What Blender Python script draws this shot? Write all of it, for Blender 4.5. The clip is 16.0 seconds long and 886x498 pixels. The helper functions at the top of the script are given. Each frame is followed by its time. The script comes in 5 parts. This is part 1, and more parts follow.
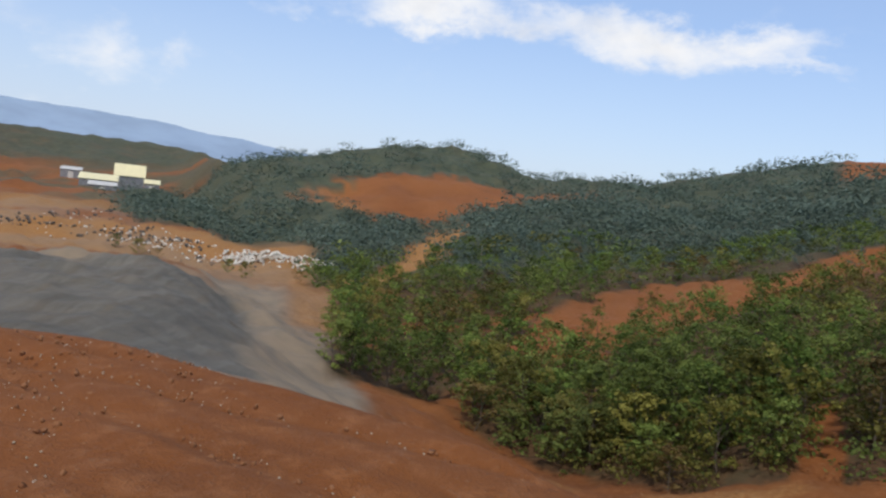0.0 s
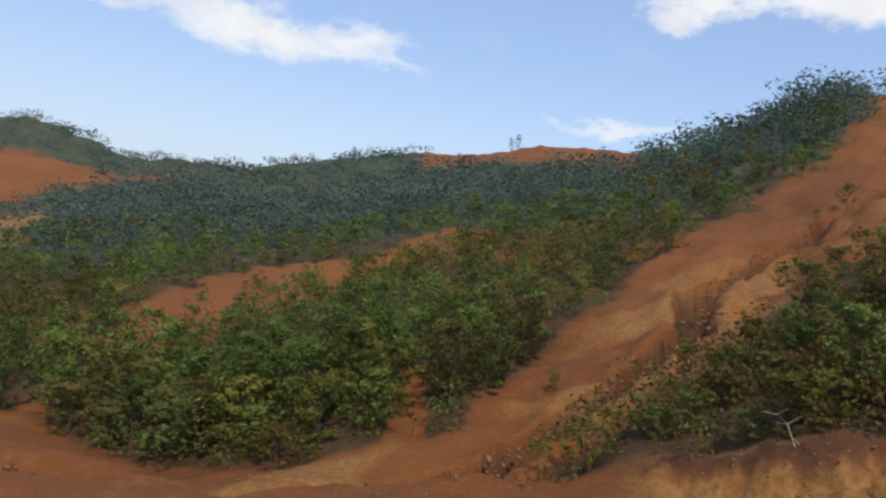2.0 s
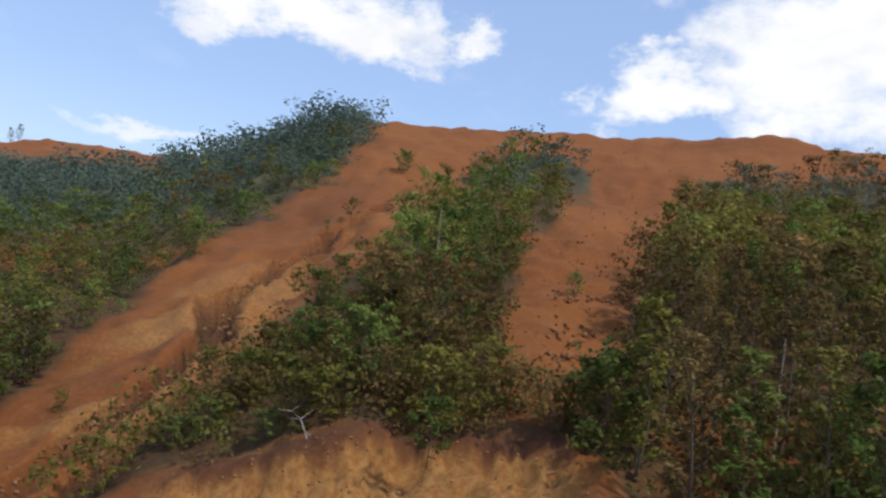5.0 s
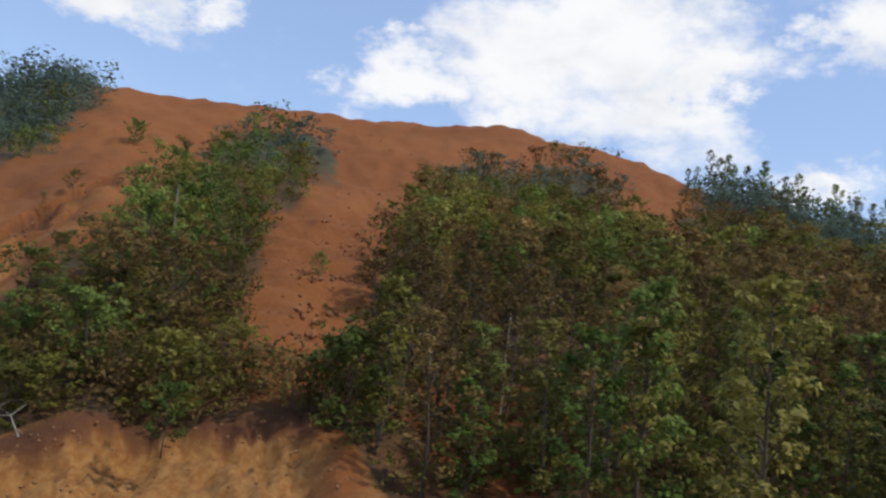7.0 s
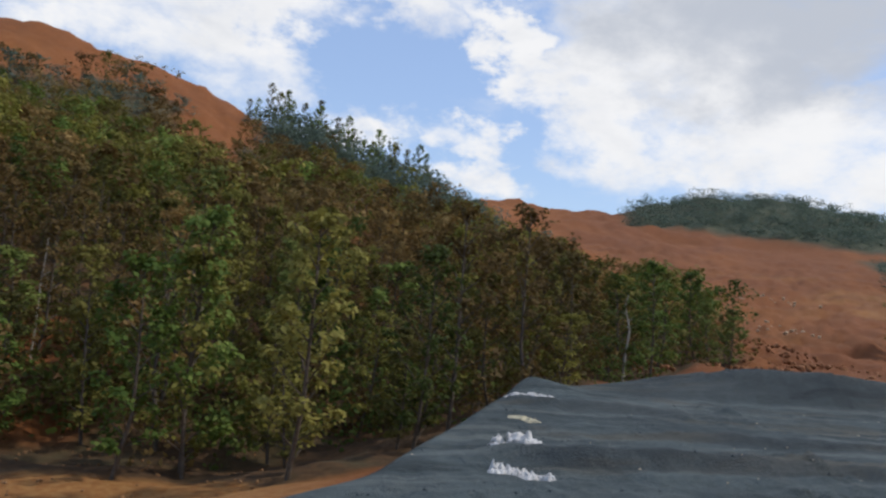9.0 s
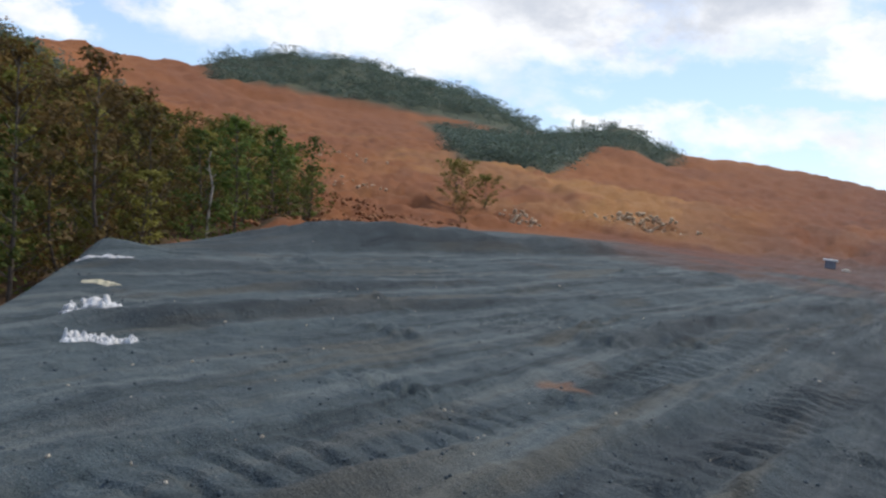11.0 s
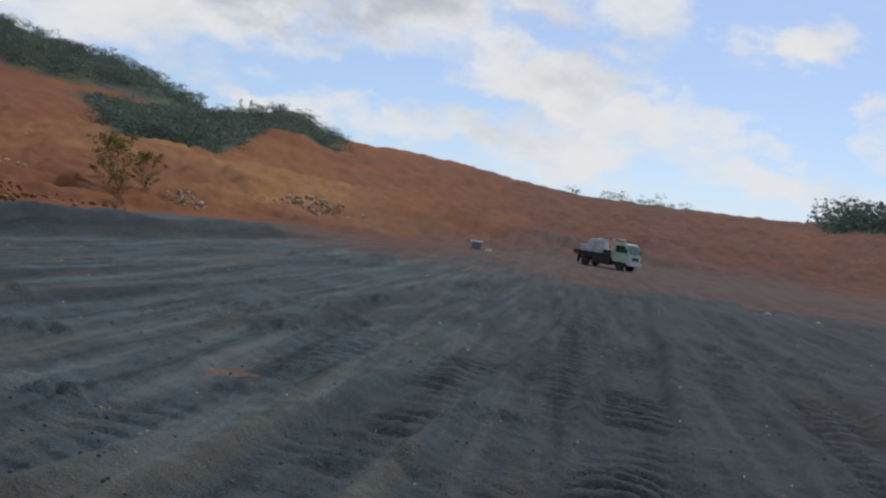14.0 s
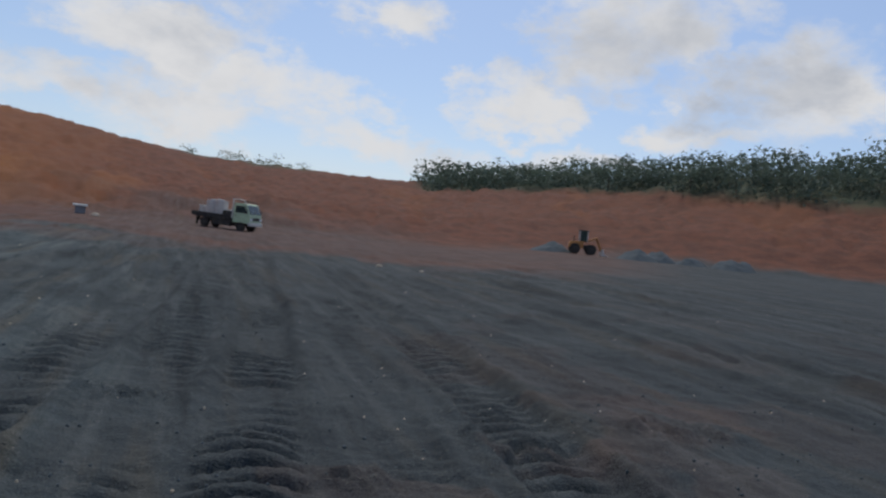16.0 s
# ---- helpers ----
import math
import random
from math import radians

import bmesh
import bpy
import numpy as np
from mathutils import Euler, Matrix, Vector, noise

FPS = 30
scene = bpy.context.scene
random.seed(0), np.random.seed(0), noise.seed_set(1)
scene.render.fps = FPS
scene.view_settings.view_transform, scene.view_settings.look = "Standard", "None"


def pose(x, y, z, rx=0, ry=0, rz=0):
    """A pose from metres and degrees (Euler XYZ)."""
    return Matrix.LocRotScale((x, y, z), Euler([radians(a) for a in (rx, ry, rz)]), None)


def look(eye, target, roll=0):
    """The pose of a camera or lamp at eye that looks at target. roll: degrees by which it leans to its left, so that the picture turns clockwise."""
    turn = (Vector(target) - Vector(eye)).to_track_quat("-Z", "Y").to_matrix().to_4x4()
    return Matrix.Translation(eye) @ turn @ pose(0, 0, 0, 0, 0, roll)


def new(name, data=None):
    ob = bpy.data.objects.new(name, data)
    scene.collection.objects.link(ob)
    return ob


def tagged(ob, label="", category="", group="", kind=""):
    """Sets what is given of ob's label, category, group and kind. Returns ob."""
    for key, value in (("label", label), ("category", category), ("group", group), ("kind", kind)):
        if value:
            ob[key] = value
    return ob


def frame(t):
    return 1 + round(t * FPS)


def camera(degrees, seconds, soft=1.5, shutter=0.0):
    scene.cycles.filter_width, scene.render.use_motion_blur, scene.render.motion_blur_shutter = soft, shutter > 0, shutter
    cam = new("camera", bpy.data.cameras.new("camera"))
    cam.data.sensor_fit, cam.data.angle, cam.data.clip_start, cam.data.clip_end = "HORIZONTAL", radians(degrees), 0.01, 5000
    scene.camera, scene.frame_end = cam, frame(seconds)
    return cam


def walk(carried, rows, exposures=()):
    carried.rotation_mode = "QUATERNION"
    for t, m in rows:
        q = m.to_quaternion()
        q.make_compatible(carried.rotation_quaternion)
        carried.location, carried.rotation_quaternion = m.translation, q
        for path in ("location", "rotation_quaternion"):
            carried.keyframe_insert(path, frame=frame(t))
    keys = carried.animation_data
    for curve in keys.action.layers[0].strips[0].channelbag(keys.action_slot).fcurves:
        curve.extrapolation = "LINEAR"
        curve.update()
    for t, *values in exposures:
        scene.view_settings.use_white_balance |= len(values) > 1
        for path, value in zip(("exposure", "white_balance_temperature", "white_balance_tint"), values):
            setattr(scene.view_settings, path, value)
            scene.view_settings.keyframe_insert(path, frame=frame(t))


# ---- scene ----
cam = camera(60.0, 16.0, soft=2.4, shutter=0.15)
EYE = (0.0, 0.0, 1.7)
TURNS = [
    (0.0, 86.00, -6.50, 0.45),
    (0.5, 86.15, -6.32, -5.14),
    (1.0, 86.74, -5.78, -12.02),
    (1.5, 87.21, -6.57, -20.71),
    (2.0, 88.26, -7.11, -28.72),
    (2.5, 89.01, -8.31, -35.12),
    (3.0, 89.71, -8.25, -38.90),
    (3.5, 90.40, -7.73, -42.27),
    (4.0, 90.77, -7.53, -52.64),
    (4.2, 91.12, -7.49, -55.51),
    (6.3, 93.53, -6.93, -74.20),
    (6.5, 92.92, -6.95, -76.20),
    (7.0, 93.99, -6.55, -82.62),
    (7.5, 94.17, -6.77, -90.22),
    (8.0, 92.45, -6.13, -99.03),
    (8.5, 92.43, -6.85, -108.33),
    (9.0, 92.67, -7.26, -115.15),
    (9.5, 90.91, -6.58, -121.77),
    (10.0, 88.79, -5.83, -130.30),
    (10.2, 87.63, -6.31, -133.49),
    (12.3, 86.58, -6.69, -158.28),
    (12.5, 86.48, -7.08, -158.78),
    (13.0, 86.23, -7.37, -159.69),
    (13.5, 87.00, -7.43, -165.64),
    (14.0, 87.81, -8.01, -170.13),
    (14.5, 87.02, -8.61, -175.46),
    (15.0, 87.55, -7.38, -185.04),
    (15.5, 87.90, -6.59, -193.16),
    (16.0, 88.49, -6.70, -198.15),
]
walk(cam, [(t, pose(*EYE, rx, ry, rz)) for t, rx, ry, rz in TURNS],
     exposures=[(0, .05), (3.5, .1), (4.2, .2), (6.3, .15), (8.5, 0), (9.5, .12), (10.1, .42), (12.3, 0), (13.5, 0), (14.0, -.2), (14.5, -.16), (15.0, -.2), (16.0, -.35)])

# ---------------------------------------------------------------- sky and sun
SUN_BEARING, SUN_HEIGHT = 196.0, 52.0
world = bpy.data.worlds.new("sky")
scene.world = world
world.use_nodes = True
wn, wl = world.node_tree.nodes, world.node_tree.links
wn.clear()


def wnode(kind, **inputs):
    n = wn.new(kind)
    for k, v in inputs.items():
        n.inputs[k].default_value = v
    return n


def wmath(op, a, b=None, c=None, clamp=False):
    n = wn.new("ShaderNodeMath")
    n.operation, n.use_clamp = op, clamp
    for i, v in enumerate((a, b, c)):
        if v is None:
            continue
        if isinstance(v, (int, float)):
            n.inputs[i].default_value = v
        else:
            wl.new(v, n.inputs[i])
    return n.outputs[0]


def bearing(b, el):
    b, el = radians(b), radians(el)
    return (math.sin(b) * math.cos(el), math.cos(b) * math.cos(el), math.sin(el))


sky = wn.new("ShaderNodeTexSky")
sky.sky_type, sky.sun_disc = "NISHITA", False
sky.sun_elevation, sky.sun_rotation = radians(SUN_HEIGHT), radians(SUN_BEARING)
sky.air_density, sky.dust_density, sky.ozone_density = 1.0, 0.7, 2.5
coord = wn.new("ShaderNodeTexCoord")
sep = wn.new("ShaderNodeSeparateXYZ")
wl.new(coord.outputs["Generated"], sep.inputs[0])
comb = wn.new("ShaderNodeVectorMath")
comb.operation = "MULTIPLY"
comb.inputs[1].default_value = (1.0, 1.0, 1.7)
wl.new(coord.outputs["Generated"], comb.inputs[0])


def cloud_noise(scale, detail, rough_, shift):
    n = wnode("ShaderNodeTexNoise", Scale=scale, Detail=detail, Roughness=rough_, Distortion=0.25)
    m = wn.new("ShaderNodeVectorMath")
    m.operation = "ADD"
    m.inputs[1].default_value = shift
    wl.new(comb.outputs[0], m.inputs[0])
    wl.new(m.outputs[0], n.inputs["Vector"])
    return n.outputs["Fac"]


# bearing and height of a place in the sky, in degrees, the bearing counted from 99
C99, S99 = math.cos(radians(99)), math.sin(radians(99))
SX, SY, SZ = sep.outputs
turned = wmath("MULTIPLY", wmath("ARCTAN2", wmath("SUBTRACT", wmath("MULTIPLY", SX, C99), wmath("MULTIPLY", SY, S99)),
                                 wmath("ADD", wmath("MULTIPLY", SX, S99), wmath("MULTIPLY", SY, C99))), 180 / math.pi)
raised = wmath("MULTIPLY", wmath("ARCSINE", SZ), 180 / math.pi)


puff = wn.new("ShaderNodeTexNoise")
puff.inputs["Scale"].default_value, puff.inputs["Detail"].default_value, puff.inputs["Roughness"].default_value = 7.0, 8.0, .62
wl.new(comb.outputs[0], puff.inputs["Vector"])
sway_ = wn.new("ShaderNodeSeparateColor")
wl.new(puff.outputs["Color"], sway_.inputs[0])
turned_ = wmath("ADD", turned, wmath("MULTIPLY", wmath("SUBTRACT", sway_.outputs[0], .5), 26.0))
raised_ = wmath("ADD", raised, wmath("MULTIPLY", wmath("SUBTRACT", sway_.outputs[1], .5), 11.0))


def bank_sum(banks):
    """Soft ovals added up: bearing, height, half breadth, half height in degrees, weight, and rise per degree."""
    total = None
    for b, e, w, h, k, tilt in banks:
        db = wmath("SUBTRACT", turned_, b - 99.0)
        de = wmath("SUBTRACT", wmath("SUBTRACT", raised_, e), wmath("MULTIPLY", db, tilt))
        u, v = wmath("DIVIDE", db, w), wmath("DIVIDE", de, h)
        d2 = wmath("ADD", wmath("MULTIPLY", u, u), wmath("MULTIPLY", v, v))
        g = wmath("MULTIPLY", wmath("SUBTRACT", 1.0, wmath("MULTIPLY", d2, .42), clamp=True), k)
        total = g if total is None else wmath("MAXIMUM", total, g)
    return total


VALLEY_CLOUDS = [(-28, 8.5, 6, 2.2, .40, -.1), (-3, 13.5, 11, 2.0, .55, .08), (12, 13.0, 11, 2.2, .58, -.12), (21, 11.3, 5, 1.1, .50, -.25), (20, 11.6, 6, 1.2, .42, -.2)]
HILL_CLOUDS = [(52, 18.3, 8, 2.0, .72, .02), (44, 17.6, 3, 1.2, .5, .1), (41, 8.7, 5, .8, .46, 0), (60, 18.6, 3, 2.2, .5, 0), (79, 16.2, 5.5, 2.0, .75, .1), (91, 19.5, 10, 4.6, .78, 0),
               (99, 16.0, 4.5, 3.2, .7, -.2), (110, 21.5, 3.5, 3.0, .6, 0), (94, 14.0, 7, 2.5, .66, -.1), (107.5, 10.0, 4, 1.5, .60, -.2), (115.8, 9.4, 4.5, 1.6, .66, -.35)]
PIT_CLOUDS = [(118, 18, 5, 2.6, .66, -.75), (126, 14, 6, 4.2, .75, -.3), (133, 19, 11, 6, .8, 0), (140, 13, 9, 3.8, .78, 0), (150, 14.5, 9, 4.5, .78, .1), (156, 7.0, 6, 1.3, .62, .0),
              (147, 9.0, 6, 2.0, .55, 0), (165, 15.5, 10, 3.4, .72, 0), (168, 6.2, 9, 1.6, .66, -.1), (173, 11.6, 4.5, 2.2, .66, .05), (178.5, 6.6, 7, 1.6, .66, -.1)]
YARD_CLOUDS = [(182, 16.5, 6, 2.8, .66, -.1), (184.3, 8.8, 4.2, 1.9, .68, .1), (178, 10.5, 6, 2.4, .62, .0), (193, 6.0, 8, 1.5, .64, -.12), (193.5, 14.8, 3.2, 1.6, .55, 0), (202.5, 11.2, 3.2, 2.2, .66, -.1),
               (202.5, 8.3, 1.6, 1.0, .5, 0), (209.5, 15.4, 5.5, 3.2, .66, 0), (206, 5.6, 4, .8, .52, 0), (215.5, 8.4, 3.5, 1.1, .62, 0), (221, 11.8, 6.5, 3.6, .68, .15), (200, 24, 26, 5, .6, 0)]
HIGH_CLOUDS = [(-10, 28, 26, 8, .5, 0), (85, 31, 30, 6, .6, 0), (140, 30, 24, 7, .62, 0), (270, 24, 34, 9, .55, 0), (225, 40, 40, 7, .55, 0)]
GREY_UNDERSIDES = [(137, 20, 12, 4.5, .40, 0), (152, 16.5, 9, 3, .36, .1), (163, 15.5, 8, 2.4, .42, 0), (172, 7.5, 6, 1.5, .12, 0), (209, 15, 6, 3, .2, 0), (220, 12.5, 6, 2.4, .34, .1), (181, 12.5, 6, 2, .16, 0)]
cover = None
for banks in (VALLEY_CLOUDS, HILL_CLOUDS, PIT_CLOUDS, YARD_CLOUDS, HIGH_CLOUDS):
    g_ = bank_sum(banks)
    cover = g_ if cover is None else wmath("MAXIMUM", cover, g_)
fine_ = cloud_noise(17.0, 7, .6, (8.2, 4.4, 0))
body = wmath("ADD", wmath("ADD", wmath("MULTIPLY", cloud_noise(6.2, 9, .58, (3.1, 1.7, 0)), 1.15), wmath("MULTIPLY", cover, 1.0)), wmath("MULTIPLY", fine_, .22))
edge_ = wn.new("ShaderNodeMapRange")
edge_.interpolation_type = "SMOOTHSTEP"
edge_.inputs["From Min"].default_value, edge_.inputs["From Max"].default_value = .80, 1.40
wl.new(body, edge_.inputs["Value"])
thick = wn.new("ShaderNodeMapRange")
thick.interpolation_type = "SMOOTHSTEP"
thick.inputs["From Min"].default_value, thick.inputs["From Max"].default_value = .38, .92
wl.new(wmath("ADD", wmath("MULTIPLY", cloud_noise(6.5, 7, .58, (1.1, 6.3, 0)), .9), bank_sum(GREY_UNDERSIDES)), thick.inputs["Value"])
hue = wn.new("ShaderNodeMix")
hue.data_type = "RGBA"
wl.new(thick.outputs[0], hue.inputs["Factor"])
hue.inputs["A"].default_value, hue.inputs["B"].default_value = (.90, .905, .925, 1), (.52, .56, .64, 1)
SKY_STRENGTH = 0.15
skyamp = wn.new("ShaderNodeVectorMath")
skyamp.operation = "SCALE"
skyamp.inputs["Scale"].default_value = SKY_STRENGTH
wl.new(sky.outputs[0], skyamp.inputs[0])
both = wn.new("ShaderNodeMix")
both.data_type = "RGBA"
wl.new(edge_.outputs[0], both.inputs["Factor"])
veil = wn.new("ShaderNodeMix")
veil.data_type = "RGBA"
veil.inputs["Factor"].default_value = .5
veil.inputs["B"].default_value = (.40, .55, .90, 1)
wl.new(skyamp.outputs[0], veil.inputs["A"])
# mist low over the valley
mist = wn.new("ShaderNodeMix")
mist.data_type = "RGBA"
mist.inputs["B"].default_value = (.60, .68, .82, 1)
low_ = wmath("SUBTRACT", 1.0, wmath("DIVIDE", raised, 13.0), clamp=True)
wl.new(wmath("MULTIPLY", low_, wmath("SUBTRACT", .75, wmath("DIVIDE", wmath("ADD", turned, 131.0), 190.0), clamp=True)), mist.inputs["Factor"])
wl.new(veil.outputs["Result"], mist.inputs["A"])
wl.new(mist.outputs["Result"], both.inputs["A"])
wl.new(hue.outputs["Result"], both.inputs["B"])
back = wn.new("ShaderNodeBackground")
wl.new(both.outputs["Result"], back.inputs["Color"])
wl.new(back.outputs[0], wn.new("ShaderNodeOutputWorld").inputs["Surface"])

sun_data = bpy.data.lights.new("sun", "SUN")
sun_data.energy, sun_data.angle, sun_data.color = 2.3, radians(3.0), (1.0, .95, .87)
sun = new("sun", sun_data)
sun.matrix_world = look(Vector(bearing(SUN_BEARING, SUN_HEIGHT)) * 100, (0, 0, 0))


# ---------------------------------------------------------------- materials
class Mat:
    """A node material with short ways to wire it."""

    def __init__(self, name, rough_=.9):
        self.m = bpy.data.materials.new(name)
        self.m.use_nodes = True
        self.n, self.l = self.m.node_tree.nodes, self.m.node_tree.links
        self.b = self.n["Principled BSDF"]
        self.b.inputs["Roughness"].default_value = rough_
        self.b.inputs["Specular IOR Level"].default_value = .25
        self.pos = self.n.new("ShaderNodeTexCoord").outputs["Object"]

    def put(self, socket, v):
        if isinstance(v, (int, float)):
            socket.default_value = v
        elif isinstance(v, tuple):
            socket.default_value = (*v, 1)[:4]
        else:
            self.l.new(v, socket)

    def noise(self, scale, detail=5, rough_=.6, squash=None):
        n = self.n.new("ShaderNodeTexNoise")
        n.inputs["Scale"].default_value, n.inputs["Detail"].default_value, n.inputs["Roughness"].default_value = scale, detail, rough_
        src = self.pos
        if squash:
            mp = self.n.new("ShaderNodeMapping")
            mp.inputs["Scale"].default_value = squash
            self.l.new(src, mp.inputs[0])
            src = mp.outputs[0]
        self.l.new(src, n.inputs["Vector"])
        return n.outputs["Fac"]

    def ramp(self, v, lo, hi):
        n = self.n.new("ShaderNodeMapRange")
        n.interpolation_type = "SMOOTHSTEP"
        n.inputs["From Min"].default_value, n.inputs["From Max"].default_value = lo, hi
        self.l.new(v, n.inputs["Value"])
        return n.outputs[0]

    def mix(self, f, a, b, how="MIX"):
        n = self.n.new("ShaderNodeMix")
        n.data_type, n.blend_type = "RGBA", how
        self.put(n.inputs["Factor"], f)
        self.put(n.inputs["A"], a)
        self.put(n.inputs["B"], b)
        return n.outputs["Result"]

    def math(self, op, a, b=0.0):
        n = self.n.new("ShaderNodeMath")
        n.operation = op
        self.put(n.inputs[0], a)
        self.put(n.inputs[1], b)
        return n.outputs[0]

    def attr(self, name):
        n = self.n.new("ShaderNodeAttribute")
        n.attribute_name = name
        return n.outputs["Fac"]

    def info(self):
        return self.n.new("ShaderNodeObjectInfo").outputs["Random"]

    def island(self):
        return self.n.new("ShaderNodeNewGeometry").outputs["Random Per Island"]

    def bump(self, height, strength, distance):
        n = self.n.new("ShaderNodeBump")
        n.inputs["Strength"].default_value, n.inputs["Distance"].default_value = strength, distance
        self.l.new(height, n.inputs["Height"])
        self.l.new(n.outputs[0], self.b.inputs["Normal"])

    def color(self, v):
        self.put(self.b.inputs["Base Color"], v)
        return self.m


def plain(name, base, other, scale=6.0, rough_=.8, metal=0.0, bump=.2, dist=.01):
    m = Mat(name, rough_)
    m.b.inputs["Metallic"].default_value = metal
    c = m.mix(m.ramp(m.noise(scale, 6), .35, .7), base, other)
    c = m.mix(m.ramp(m.noise(scale * 7, 3), .3, .75), c, m.mix(.5, c, other))
    if bump:
        m.bump(m.noise(scale * 5, 5), bump, dist)
    return m.color(c)


def ground_material():
    m = Mat("red_earth_and_spoil", .95)
    big, mid, fine, grit = m.noise(.045, 6), m.noise(.5, 6), m.noise(4.5, 5, .65), m.noise(26, 3, .7)
    red = m.mix(m.ramp(big, .36, .62), (.175, .056, .013), (.25, .088, .022))
    red = m.mix(m.ramp(mid, .38, .68), red, (.22, .072, .017))
    red = m.mix(m.math("MULTIPLY", m.ramp(fine, .45, .75), .5), red, (.33, .14, .055))
    ochre = m.mix(m.ramp(fine, .35, .65), (.27, .112, .030), (.38, .195, .062))
    brown = m.mix(m.ramp(mid, .35, .65), (.096, .035, .019), (.148, .051, .026))
    black = m.mix(m.ramp(mid, .36, .64), (.046, .060, .063), (.076, .096, .098))
    black = m.mix(m.math("MULTIPLY", m.ramp(fine, .4, .72), .6), black, (.038, .050, .047))
    black = m.mix(m.math("MULTIPLY", m.ramp(m.noise(.33, 4), .60, .72), .45), black, (.13, .105, .075))
    streak = m.noise(1.0, 6, .6, (2.6, .16, 1.0))
    black = m.mix(m.math("MULTIPLY", m.ramp(streak, .50, .64), .75), black, (.122, .138, .131))
    black = m.mix(m.math("MULTIPLY", m.ramp(streak, .47, .36), .75), black, (.022, .031, .032))
    olive = m.noise(1.0, 5, .6, (1.3, .12, 1.0))
    black = m.mix(m.math("MULTIPLY", m.ramp(olive, .52, .66), .6), black, (.098, .086, .060))
    pale = m.mix(m.ramp(mid, .35, .65), (.21, .165, .115), (.27, .20, .13))
    litter_and_shade = m.mix(m.ramp(fine, .35, .68), (.062, .034, .015), (.120, .062, .026))
    litter_and_shade = m.mix(m.ramp(mid, .45, .75), litter_and_shade, (.075, .060, .026))
    c = m.mix(m.attr("ochre"), red, ochre)
    c = m.mix(m.attr("brown"), c, brown)
    c = m.mix(m.attr("pale"), c, pale)
    c = m.mix(m.attr("litter_and_shade"), c, litter_and_shade)
    sward = m.mix(m.ramp(m.noise(.25, 5), .38, .64), (.050, .066, .040), (.082, .094, .052))
    c = m.mix(m.attr("sward"), c, sward)
    # darker spoil: damp far yard, plus shade put into scarp and bank colour
    black = m.mix(m.math("MULTIPLY", m.attr("damp_and_shade"), .8), black, m.mix(.72, black, (.018, .021, .024)))
    c = m.mix(m.attr("spoil"), c, black)
    c = m.mix(m.math("MULTIPLY", m.ramp(grit, .56, .74), .35), c, m.mix(.5, c, (.33, .27, .20)))
    gravel = m.noise(75, 2, .6)
    c = m.mix(m.math("MULTIPLY", m.math("MULTIPLY", m.ramp(gravel, .58, .70), m.attr("spoil")), .45), c, (.17, .175, .165))
    c = m.mix(m.math("MULTIPLY", m.math("MULTIPLY", m.ramp(gravel, .44, .33), m.attr("spoil")), .5), c, (.022, .028, .030))
    h = m.math("ADD", m.math("ADD", m.math("MULTIPLY", fine, .40), m.math("MULTIPLY", grit, .45)), m.math("MULTIPLY", gravel, .2))
    m.bump(h, .9, .07)
    return m.color(c)


def leaf_material(name, dark, mid, light, motley=1.0):
    m = Mat(name, .62)
    m.b.inputs["Specular IOR Level"].default_value = .10
    c = m.mix(m.ramp(m.island(), .05, .6), dark, mid)
    c = m.mix(m.ramp(m.island(), .65, 1.0), c, light)
    own = m.math("FRACT", m.math("ADD", m.info(), m.attr("tint")))
    c = m.mix(m.math("MULTIPLY", own, .55 * motley), c, m.mix(.6, c, (.20, .155, .055)))
    c = m.mix(m.math("MULTIPLY", m.ramp(m.math("FRACT", m.math("MULTIPLY", own, 3.7)), .7, 1.0), .5 * motley), c, m.mix(.5, c, (.30, .25, .085)))
    c = m.mix(m.ramp(m.math("FRACT", m.math("MULTIPLY", own, 7.3)), .35, .9), c, m.mix(.35, c, (.02, .026, .012)))
    c = m.mix(m.math("MULTIPLY", m.ramp(m.noise(.22, 3), .42, .66), .5), c, m.mix(.75, c, dark))
    vary = m.n.new("ShaderNodeVectorMath")
    vary.operation = "SCALE"
    m.l.new(c, vary.inputs[0])
    m.put(vary.inputs["Scale"], m.math("ADD", m.math("MULTIPLY", m.math("FRACT", m.math("MULTIPLY", own, 13.1)), 1.25 * motley), 1.22 - .62 * motley))
    c = m.mix(m.math("MULTIPLY", m.ramp(m.noise(3.2, 4), .42, .62), .35), vary.outputs[0], m.mix(.7, vary.outputs[0], dark))
    trans = m.n.new("ShaderNodeBsdfTranslucent")
    m.put(trans.inputs["Color"], c)
    sh = m.n.new("ShaderNodeMixShader")
    sh.inputs[0].default_value = .36
    m.l.new(m.b.outputs[0], sh.inputs[1])
    m.l.new(trans.outputs[0], sh.inputs[2])
    m.l.new(sh.outputs[0], m.n["Material Output"].inputs["Surface"])
    return m.color(c)


GROUND = ground_material()
LEAF_GREEN = leaf_material("green_leaves", (.066, .110, .022), (.106, .158, .030), (.172, .222, .050))
LEAF_OLIVE = leaf_material("olive_leaves", (.100, .098, .018), (.150, .142, .026), (.230, .210, .050))
LEAF_DRY = leaf_material("rusty_brown_leaves", (.110, .066, .022), (.165, .098, .032), (.250, .165, .062))
# leaves of distant trees, with blue-grey haze put into the colour
LEAF_FAR = leaf_material("far_leaves_in_haze", (.080, .112, .088), (.106, .144, .112), (.132, .172, .136), .25)
BARK = plain("bark", (.07, .055, .04), (.13, .105, .08), 9, .9, 0, .5, .02)
PALE_BARK = plain("weathered_bare_wood", (.26, .235, .19), (.38, .345, .29), 9, .9, 0, .4, .02)
